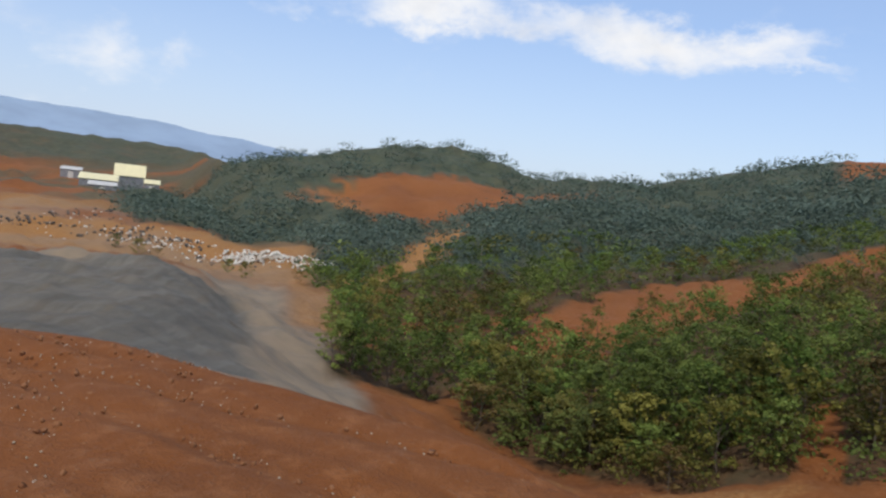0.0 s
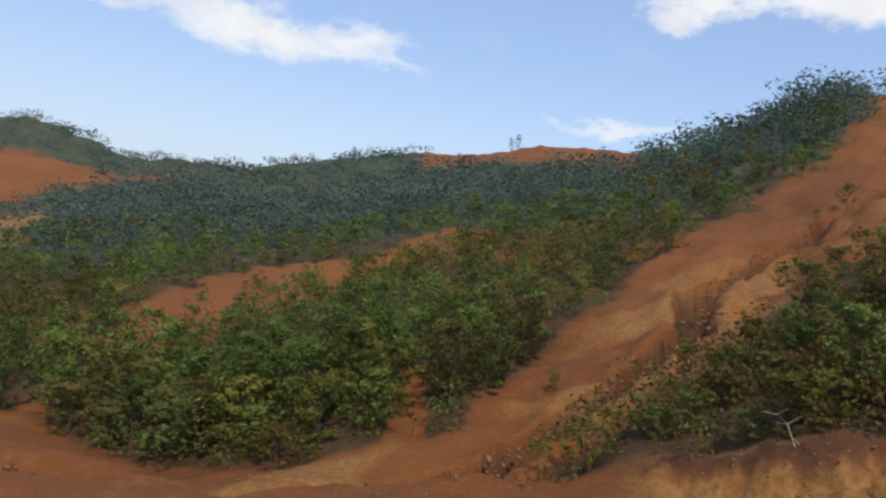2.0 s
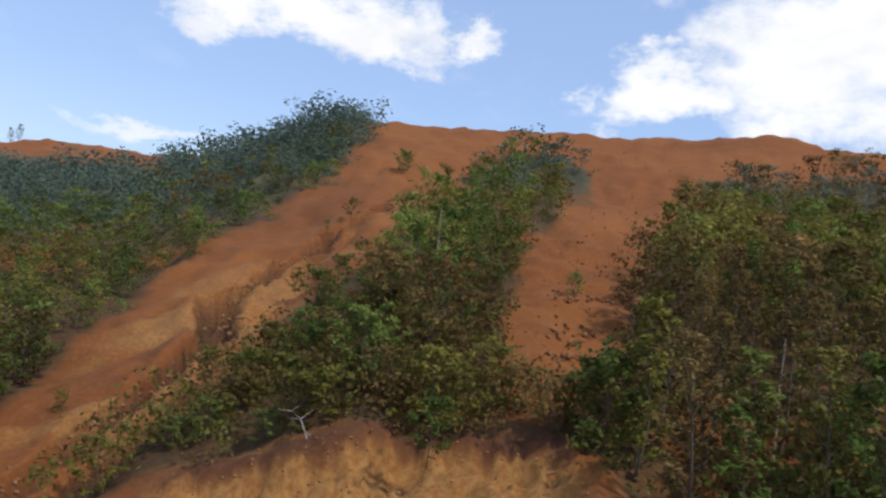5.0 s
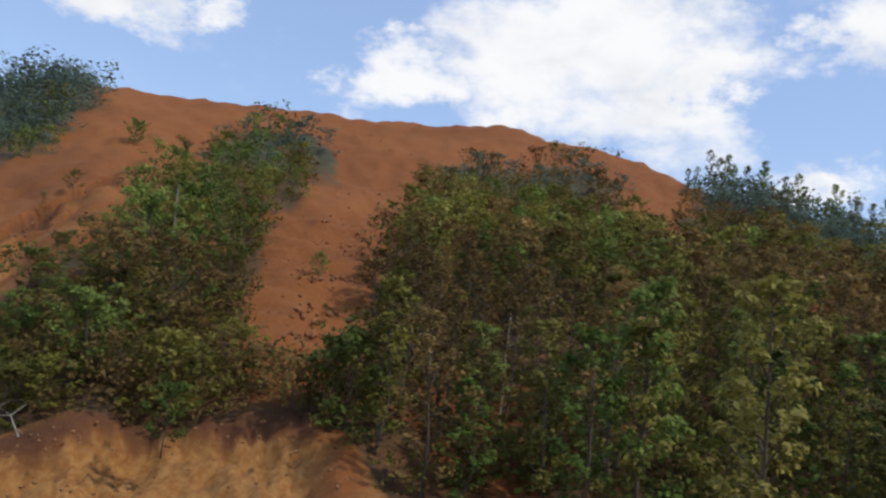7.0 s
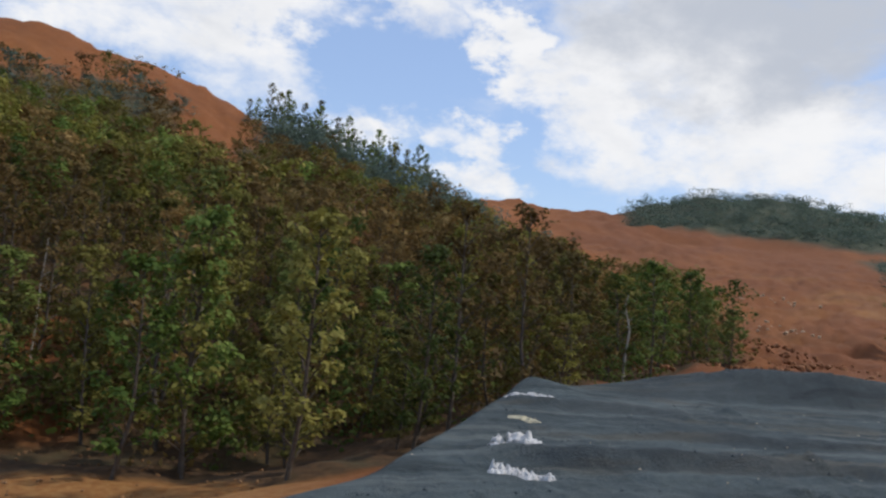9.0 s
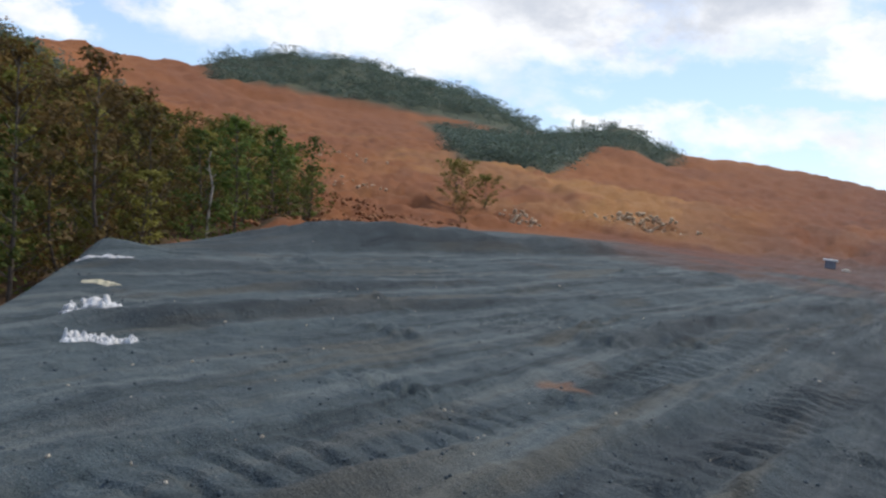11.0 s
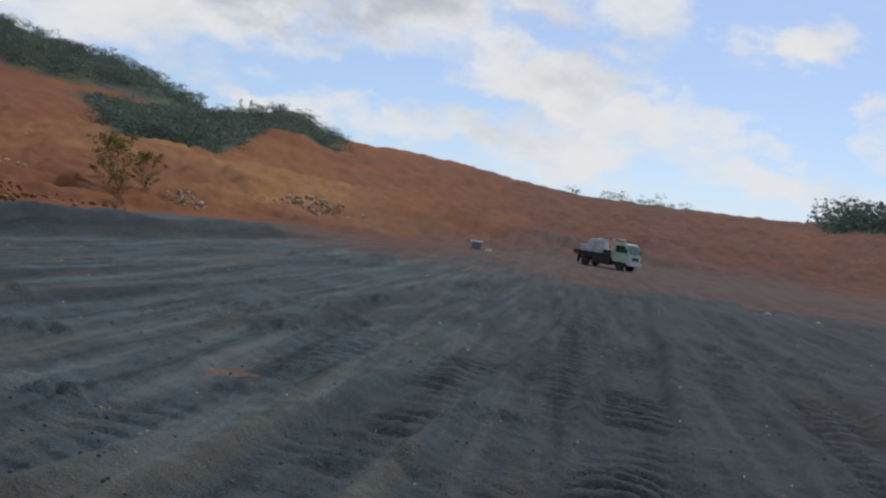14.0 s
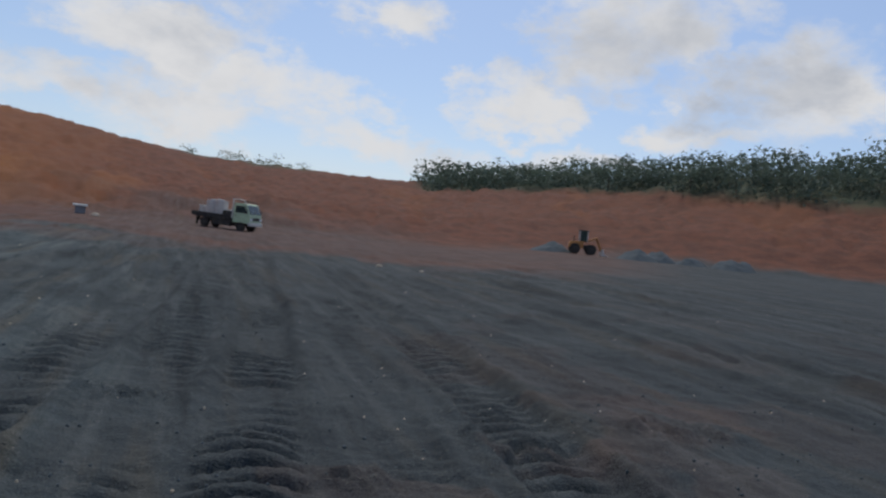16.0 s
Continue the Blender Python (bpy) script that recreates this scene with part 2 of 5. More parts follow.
# ---------------------------------------------------------------- the lie of the land
# Contour lines of the site, each as (bearing in degrees clockwise from +y, distance, height).
CREST = [(-32, 8.4, 0), (-20, 7.3, 0), (-12, 6.2, 0), (0, 5.5, 0), (10, 4.7, 0), (20, 4.2, 0), (46, 3.8, 0), (80, 3.9, 0),
         (98, 5.3, 0), (105, 5.7, 0), (112, 6.7, 0), (118, 9.8, 0), (122, 15, 0), (130, 18, 0), (136, 25, 0), (145, 34, 0),
         (158, 46, 0), (172, 50, 0), (197, 66, 0), (208, 80, .9), (228, 80, 1), (270, 40, 0), (300, 30, 0), (322, 9.5, 0)]
BENCH = [(-32, 18, -2.3), (-20, 18, -2.9), (-12, 18, -3.3), (0, 20, -5.5), (10, 17, -6), (20, 15, -5), (40, 13, -3.8),
         (57, 13, -2.8), (80, 13, -2.5), (100, 13, -2.3), (112, 13, -1.7), (118, 16, -1.5), (122, 19, -1.2), (130, 23, -.6),
         (136, 30, -.3), (145, 40, 0), (172, 54, .1), (197, 70, .3), (208, 84, 1.2), (228, 84, 1.3), (270, 50, 0), (300, 45, -1)]
FOOT = [(-32, 46, -3.8), (-20, 46, -3.9), (-18, 46, -4.3), (-15, 40, -5.8), (-11.5, 30, -5.5), (-5, 36, -8), (0, 36, -8.7),
        (10, 30, -9), (20, 27, -7.5), (30, 25, -6.6), (40, 23, -5.5), (50, 22, -3.8), (57, 21, -2.5), (65, 21, -2.5), (73, 21, -1.9),
        (80, 19, -2.9), (100, 18, -3), (112, 20, -2.5), (118, 22, -2), (130, 28, -1), (136, 36, -.4), (145, 45, -.1),
        (172, 58, .2), (197, 74, .5), (208, 86, 1.7), (228, 88, 2), (270, 60, 0), (300, 60, -2)]
FLANK = [(-32, 110, -11.5), (-20, 110, -11.5), (-15, 95, -10.6), (-5, 110, -11), (0, 110, -8), (10, 80, -6.5), (20, 85, -4.5),
         (30, 75, -.9), (40, 55, -1.2), (46, 45, -.7), (52, 50, 1.7), (57, 50, 4.3), (73, 50, 4.3), (88, 45, 2), (105, 42, 1),
         (122, 45, -.5), (130, 60, 0), (136, 70, 1.7), (145, 75, 2.5), (158, 75, 3), (172, 80, 2.5), (197, 90, 3), (208, 100, 5),
         (228, 100, 5.5), (270, 90, 2), (300, 90, 0)]
SHOULDER = [(-32, 500, -16), (-20, 480, -14), (-15, 170, -15), (-5, 210, -8), (0, 210, -7.7), (5, 250, 1.7), (10, 250, 5),
            (20, 200, 5.2), (30, 150, 6.9), (40, 120, 8), (46, 90, 7.2), (52, 90, 10), (57, 90, 14.3), (73, 90, 14.3), (88, 85, 12),
            (105, 80, 9), (118, 80, 5), (130, 120, 5.9), (145, 130, 8.5), (172, 130, 6.2), (182, 130, 5.1), (197, 130, 6.2),
            (208, 130, 9), (228, 122, 10.5), (270, 130, 4), (300, 160, 2)]
RIDGE = [(-32, 900, 24), (-20, 850, 20), (-16, 340, 3), (-13, 330, 9), (-8.5, 360, 14), (-5, 380, 22.5), (0, 390, 26), (3.2, 395, 23),
         (5, 400, 17), (14.4, 390, 18), (22, 320, 26), (30.5, 298, 32.3), (37, 265, 34), (42.6, 238, 31.2), (46, 170, 25), (49.4, 155, 28.5), (53, 148, 31.5),
         (57, 145, 32.5), (65, 140, 33), (73, 140, 33.9), (80, 140, 34.4), (86, 140, 36.6), (88.7, 138, 34), (93, 136, 32), (96, 134, 29.8), (100, 130, 25),
         (105, 125, 21.5), (112, 120, 16.5), (118, 120, 10.5)]
RIDGE += [(122, 200, 16), (130, 300, 30), (136, 280, 26), (145, 260, 24), (150.6, 230, 21), (158.3, 240, 28.8), (161, 235, 22.2),
          (167, 225, 20), (172, 220, 18.2), (179, 205, 13.4), (185, 195, 12), (197, 185, 12.3), (208, 165, 15), (218, 150, 17.6),
          (228, 140, 19), (270, 200, 8), (300, 300, 6)]
RANGE = [(-32, 2600, 30), (-20, 2600, 26), (-9.6, 2500, 15), (-4, 1500, 0), (0, 900, -10), (60, 400, 10), (112, 380, 42), (119, 400, 49),
         (127, 410, 49.5), (133, 430, 65), (138.3, 430, 68.3), (144.6, 420, 58.5), (147, 410, 56), (150.5, 380, 40), (156, 330, 24),
         (228, 300, 5), (300, 1200, 20)]
BEARINGS = np.arange(0, 360, .25)
REACH = np.exp(np.linspace(0, math.log(4300), 700))


def around(line, column, soft):
    """A contour's distance or height at every bearing, rounded over a few degrees."""
    b = [row[0] % 360 for row in line]
    order = sorted(range(len(b)), key=lambda i: b[i])
    v = np.interp(BEARINGS, [b[i] for i in order], [line[i][column] for i in order], period=360)
    k = np.exp(-.5 * (np.arange(-24, 25) * .25 / soft) ** 2)
    return np.convolve(np.r_[v[-24:], v, v[:24]], k / k.sum(), "valid")


def base_land():
    lines = (CREST, BENCH, FOOT, FLANK, SHOULDER, RIDGE, RANGE)
    soft = (1.2, 1.6, 1.2, 1.6, 1.6, .55, .9)
    rr = [np.log(around(li, 1, s)) for li, s in zip(lines, soft)]
    zz = [around(li, 2, s) for li, s in zip(lines, soft)]
    grid = np.empty((len(BEARINGS), len(REACH)))
    for i in range(len(BEARINGS)):
        r = [0.0] + [a[i] for a in rr] + [math.log(4300)]
        z = [0.0] + [a[i] for a in zz] + [zz[-1][i] * .7]
        grid[i] = np.interp(REACH, np.exp(r), z)
    k = np.exp(-.5 * (np.arange(-6, 7) / 2.2) ** 2)
    k /= k.sum()
    for i in range(len(grid)):
        grid[i] = np.convolve(np.r_[[grid[i, 0]] * 6, grid[i], [grid[i, -1]] * 6], k, "valid")
    return grid


LAND = base_land()
LINES = {n: (around(li, 1, 1.0), around(li, 2, 1.0)) for n, li in (("crest", CREST), ("foot", FOOT), ("ridge", RIDGE), ("bench", BENCH))}


def lattice(ix, iy, seed):
    h = (ix * 374761393 + iy * 668265263 + seed * 974634777) & 0x7FFFFFFF
    h = ((h ^ (h >> 13)) * 1274126177) & 0x7FFFFFFF
    return ((h ^ (h >> 16)) & 0xFFFF) / 32767.5 - 1


def rough(x, y, size, seed=0, octaves=4, gain=.5):
    """Smooth value noise, about -1 to 1, with its largest lumps of the given size."""
    total, amp = np.zeros(np.shape(x)), 1.0
    for o in range(octaves):
        u, v = np.asarray(x) / size + 17.3 * o, np.asarray(y) / size - 9.1 * o
        iu, iv = np.floor(u).astype(np.int64), np.floor(v).astype(np.int64)
        fu, fv = u - iu, v - iv
        fu, fv = fu * fu * (3 - 2 * fu), fv * fv * (3 - 2 * fv)
        a = lattice(iu, iv, seed + o) * (1 - fu) + lattice(iu + 1, iv, seed + o) * fu
        b = lattice(iu, iv + 1, seed + o) * (1 - fu) + lattice(iu + 1, iv + 1, seed + o) * fu
        total, amp, size = total + amp * (a * (1 - fv) + b * fv), amp * gain, size / 2
    return total


def polar(x, y):
    return np.degrees(np.arctan2(x, y)) % 360, np.hypot(x, y)


def step(lo, hi, v):
    t = np.clip((v - lo) / (hi - lo), 0, 1)
    return t * t * (3 - 2 * t)


def contour(name, b, column=0):
    return np.interp(b, BEARINGS, LINES[name][column], period=360)


def land(x, y):
    """Height of the bare land, with its lumps and rills but without wheel ruts."""
    x, y = np.asarray(x, float), np.asarray(y, float)
    b, r = polar(x, y)
    fb, fr = b / .25, np.clip(np.log(np.maximum(r, 1.0001)) / math.log(4300) * 699, 0, 698.999)
    ib, ir = np.floor(fb).astype(int) % len(BEARINGS), np.floor(fr).astype(int)
    jb, ub, ur = (ib + 1) % len(BEARINGS), fb - np.floor(fb), fr - np.floor(fr)
    z = (LAND[ib, ir] * (1 - ub) + LAND[jb, ir] * ub) * (1 - ur) + (LAND[ib, ir + 1] * (1 - ub) + LAND[jb, ir + 1] * ub) * ur
    crest, foot = contour("crest", b), contour("foot", b)
    # the scarred knoll stands up from the slope, and a bank of tipped spoil closes the yard
    knoll = np.interp(b, (6, 12, 21, 30), (51, 58, 76, 88))
    z = z + .8 * step(-9, 7, r - knoll) * step(45, 12, r - knoll) * step(4, 9, b) * step(36, 27, b)
    bank = r - np.interp(b, (126, 136, 142.5, 150, 157, 163), (16.5, 19, 21, 25, 31, 39))
    tall = np.interp(b, (126, 130, 134, 138, 143, 147, 150, 154, 157, 160, 164), (0, .12, .38, .66, .80, .62, .46, .52, .58, .25, 0))
    z = z + tall * (1 + .16 * rough(x, y, 3, 44, 3)) * np.where(bank < 0, np.clip(1 + bank / 1.1, 0, 1), np.clip(1.2 - bank / 4, 0, 1)).clip(0, 1)
    off = step(1.0, 1.35, r / crest)
    wild = off * step(1.02, 1.6, r / foot)
    bald = np.maximum(step(128, 140, b) * step(250, 235, b), step(54, 58, b) * step(108, 100, b) * step(60, 90, r))
    z = z + wild * (1 - .7 * bald) * np.clip(r / 160, .15, 2.2) * 1.1 * rough(x, y, 16, 3, 4)
    z = z + off * .16 * rough(x, y, 2.4, 8, 4) * np.clip(r / 15, .4, 3)
    # rills that run down the cut faces, and scarps on the far pit walls
    wall = off * step(34, 60, r) * step(1.0, .8, r / contour("ridge", b))
    turn = b + 1.6 * rough(x, y, 14, 33, 3)
    z = z - wall * .5 * np.clip(r / 80, .4, 2) * np.clip(.3 - np.abs(rough(turn, r / 30, .8, 31, 3)), 0, 1) * 2.0
    pit = step(128, 140, b) * step(250, 235, b) * wall
    z = z + pit * (.12 * rough(x, y, 12, 35, 5, .6) - .95 * np.clip(.28 - np.abs(rough(turn * .8, r / 70, .9, 36, 3)), 0, 1))
    return z


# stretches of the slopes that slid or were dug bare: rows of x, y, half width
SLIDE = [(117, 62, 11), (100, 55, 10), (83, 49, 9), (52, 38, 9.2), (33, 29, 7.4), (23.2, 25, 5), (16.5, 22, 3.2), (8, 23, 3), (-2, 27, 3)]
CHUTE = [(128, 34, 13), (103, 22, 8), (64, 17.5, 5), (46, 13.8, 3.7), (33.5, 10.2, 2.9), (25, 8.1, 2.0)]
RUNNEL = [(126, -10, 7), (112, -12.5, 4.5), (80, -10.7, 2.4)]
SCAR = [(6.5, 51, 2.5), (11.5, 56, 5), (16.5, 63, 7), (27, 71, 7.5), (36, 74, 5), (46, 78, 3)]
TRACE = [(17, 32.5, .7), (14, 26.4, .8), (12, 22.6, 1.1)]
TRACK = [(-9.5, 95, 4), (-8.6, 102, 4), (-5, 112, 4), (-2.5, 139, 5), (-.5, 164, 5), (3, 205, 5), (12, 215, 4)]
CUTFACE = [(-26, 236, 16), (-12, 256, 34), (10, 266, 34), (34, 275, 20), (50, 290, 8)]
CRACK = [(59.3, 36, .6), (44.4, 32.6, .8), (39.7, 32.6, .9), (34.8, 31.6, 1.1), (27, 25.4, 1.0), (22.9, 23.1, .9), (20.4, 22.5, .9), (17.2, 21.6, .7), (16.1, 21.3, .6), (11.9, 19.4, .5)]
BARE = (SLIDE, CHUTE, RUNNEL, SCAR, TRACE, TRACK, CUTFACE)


def strip(x, y, line):
    """How far inside a bare strip a place lies, in half widths: 1 on its middle, 0 at its edge."""
    best = np.full(np.shape(x), -9.0)
    for (ax, ay, aw), (bx, by, bw) in zip(line, line[1:]):
        dx, dy = bx - ax, by - ay
        t = np.clip(((x - ax) * dx + (y - ay) * dy) / (dx * dx + dy * dy), 0, 1)
        best = np.maximum(best, 1 - np.hypot(x - ax - t * dx, y - ay - t * dy) / (aw + t * (bw - aw)))
    return best


def green(x, y):
    """Where bushes and trees stand: 0 to 1."""
    x, y = np.asarray(x, float), np.asarray(y, float)
    b, r = polar(x, y)
    s = (b + 180) % 360 - 180
    foot, ridge = contour("foot", b) * (1 - .16 * step(77, 82, b) * step(128, 122, b) - .14 * step(98, 106, b) * step(128, 122, b)), contour("ridge", b)
    g = step(-17, -15, s) * step(139.5, 136, s + .24 * np.clip(r - 35, 0, 80)) * step(1.0, 1.06, r / foot)
    g *= 1 - step(1.04, 1.1, r / ridge) * step(44, 48, s)
    # the bare crown of the near hill, with its thickets
    crown = step(55, 58, s) * step(103, 99, s) * step(.72, .78, r / ridge)
    crown *= 1 - step(66, 67, s) * step(74.5, 73.5, s) * step(.83, .80, r / ridge)
    crown *= 1 - step(88, 89, s) * step(95.5, 94.5, s) * step(.83, .80, r / ridge)
    g *= 1 - crown
    # bare red crest farther off
    g *= 1 - step(26, 27, s) * step(43, 42, s) * step(.70, .78, r / ridge)
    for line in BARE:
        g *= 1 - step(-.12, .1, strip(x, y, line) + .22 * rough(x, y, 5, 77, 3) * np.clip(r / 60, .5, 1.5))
    # valley side
    g *= 1 - step(-6.5, -8.5, s) * step(88, 72, r)
    g *= 1 - step(-8, -10.5, s) * step(165, 140, r)
    g = np.maximum(g, step(-33, -30, s) * step(-14, -16, s) * step(560, 640, r) * step(2400, 1200, r) * .8)
    g = np.maximum(g, step(-24.5, -22, s) * step(-13, -15, s) * step(170, 200, r) * step(420, 400, r) * step(-.5, .1, s + 22 + (r - 200) * .02))
    # far dark range, thickets on the pit's rim, and the belt along the farther rim
    g = np.maximum(g, step(127, 130, s) * step(152, 150.5, s) * step(1.06, 1.14, r / ridge) * step(520, 470, r))
    g = np.maximum(g, step(145.5, 147.5, s + .02 * (r - 120)) * step(163, 160.5, s) * step(118, 128, r - 60 * step(153, 157, s)) * step(1.03, .99, r / ridge))
    g = np.maximum(g, (step(178.5, 180, s) + step(-180, -179, s) * step(-171, -173, s)) * step(.96, .985, r / ridge) * step(1.1, 1.05, r / ridge) * .8)
    g = np.maximum(g, step(-165, -162, s) * step(-110, -125, s) * step(.86 - .0, .92, r / ridge) * step(1.35, 1.25, r / ridge))
    return g


# wheel ruts of the yard: place across the way of driving, width, depth, and whether lugs still show
RUTS = [(-11.5, .9, .10, 0), (-9.6, .8, .08, 0), (-7.9, .9, .13, 0), (-6.3, .7, .08, 0), (-4.6, 1.0, .15, 0), (-2.45, .75, .10, 1), (-1.35, .5, .05, 1),
        (-.15, .68, .16, 1), (.85, .7, .10, 1), (1.9, .8, .13, 1), (3.4, .8, .07, 1), (6.1, .9, .06, 0), (7.9, .8, .06, 0), (9.6, .9, .06, 0),
        (10.6, .9, .08, 0), (12.6, 1.3, .09, 0), (15, 1.4, .08, 0), (18, 1.4, .08, 0)]


# low scarps where the grader's passes overlap: place across, height
SCARPS = ((2.7, .10), (4.3, .15), (5.6, .09), (7.0, .15), (8.7, .10), (10.8, .12), (13.5, .12), (-4.9, .09), (-7.5, .10))


def scarps(x, y):
    """Height of the scarps between the yard's graded strips, and their face mask."""
    across, along = .996 * x - .087 * y, -.087 * x - .996 * y
    across = across + .45 * rough(along, across * .1, 5.5, 101, 3) + .07 * rough(x, y, .7, 102, 3)
    z, face = np.zeros(np.shape(x)), np.zeros(np.shape(x))
    for i, (u, h) in enumerate(SCARPS):
        q = (across - u) * (1 if u > 0 else -1)
        there = np.clip(.55 + 1.0 * rough(along, np.full(np.shape(x), i * 5.3), 6, 103 + i, 2), 0, 1.15)
        z += h * step(0, .3, q) * np.clip(1 - (q - .3) / 1.3, 0, 1) * there
        face = np.maximum(face, step(-.08, .02, q) * step(.42, .28, q) * np.minimum(there, 1))
    return z, face


def lanes(x, y):
    """Places across and along the way of driving, swaying a little."""
    across, along = .996 * x - .087 * y, -.087 * x - .996 * y
    return across + .22 * rough(along, across * .15, 6, 91, 2) + .025 * rough(x, y, .9, 92, 2), along


def rut_beds(x, y):
    """The pressed beds of the lugged ruts: 0 to 1."""
    across, along = lanes(x, y)
    bed = np.zeros(np.shape(x))
    for i, (u, w, d, lugs) in enumerate(RUTS):
        if lugs:
            bed = np.maximum(bed, np.exp(-((across - u) / w * 1.75) ** 6) * np.clip(.6 + .8 * rough(along, np.full(np.shape(x), i * 3.7), 5, 95 + i, 2), 0, 1))
    return bed


def ruts(x, y):
    x, y = np.asarray(x, float), np.asarray(y, float)
    across, along = lanes(x, y)
    b, r = polar(x, y)
    crest = contour("crest", b)
    here = step(84, 102, b) * step(243, 225, b) * step(1.0, .86, r / crest) * step(58, 26, r)
    z = scarps(x, y)[0] * step(116, 126, b)
    for i, (u, w, d, lugs) in enumerate(RUTS):
        q = (across - u) / w
        sway = np.clip(.55 + .75 * rough(along, np.full(np.shape(x), i * 3.7), 7, 95 + i, 2), .08, 1.3)
        z -= d * 1.15 * np.exp(-(q * 1.75) ** 8) * sway
        lumps = np.clip(.6 + .5 * rough(x, y, .45, 97, 4, .65), 0, 1.2)
        z += d * .55 * np.exp(-((np.abs(q) - .70) * 8.0) ** 2) * lumps * sway
        if lugs:
            saw = (along / .30 + np.abs(q) * .7 + .25 * rough(x, y, .8, 58, 2)) % 1
            bar = step(.12, .28, saw) * step(.92, .76, saw)
            z += .72 * d * step(112, 124, b) * np.exp(-(q * 2.0) ** 6) * (bar - .5) * step(-.45, .1, rough(x, y, 2.2, 60 + i, 2))
    clod = np.clip(rough(x, y, .55, 66, 4, .7) - .25, 0, 2) * step(.1, .7, rough(x, y, 3.5, 68, 3))
    # ground churned up by turning wheels
    for cx, cy, wide in ((2.75, -6.6, .38), (2.45, -7.6, .36), (1.1, -5.1, .35), (.45, -7.0, .5), (6.6, -8.4, .55), (5.5, -7.3, .5), (-2.75, -5.7, .45), (-1.2, -4.8, .3), (-4.4, -6.0, .7), (3.9, -5.2, .5), (3.6, -9.5, .7)):
        churn = np.exp(-(((x - cx) / wide) ** 2 + ((y - cy) / (wide * .6)) ** 2))
        z += churn * (.035 + .085 * np.clip(rough(x, y, .17, 69, 3, .7), -.6, 1))
    z += .020 * rough(x, y, .35, 65, 3, .7) + .02 * rough(x, y, 3.4, 67, 3) + .09 * clod
    return z * here


def smear(v, lo, hi, x, y, size, amount, seed):
    return step(lo, hi, v + amount * rough(x, y, size, seed, 4))


def spoil_mask(x, y):
    b, r = polar(x, y)
    s = (b + 180) % 360 - 180
    crest = contour("crest", b)
    yard = smear(b, 90, 96, x, y, 1.5, 3, 14) * step(262, 245, b) * step(1.09, 1.03, r / crest + .02 * rough(x, y, 2, 15, 3))
    yard *= 1 - step(150, 166, b) * step(218, 204, b) * .92 * smear(r, 28, 48, x, y, 5, 7, 16)
    low = step(-40, -36, s) * smear(s, -12.3, -14.3, x, y, 3, 1.4, 17) * step(11, 13.5, r) * smear(r, 50, 46, x, y, 4, 2, 18)
    low *= 1 - .8 * step(-19.5, -17.5, s + .25 * (r - 14)) * smear(r, 17.5, 15.5, x, y, 3, 1.5, 19)
    return np.clip(yard + low, 0, 1)


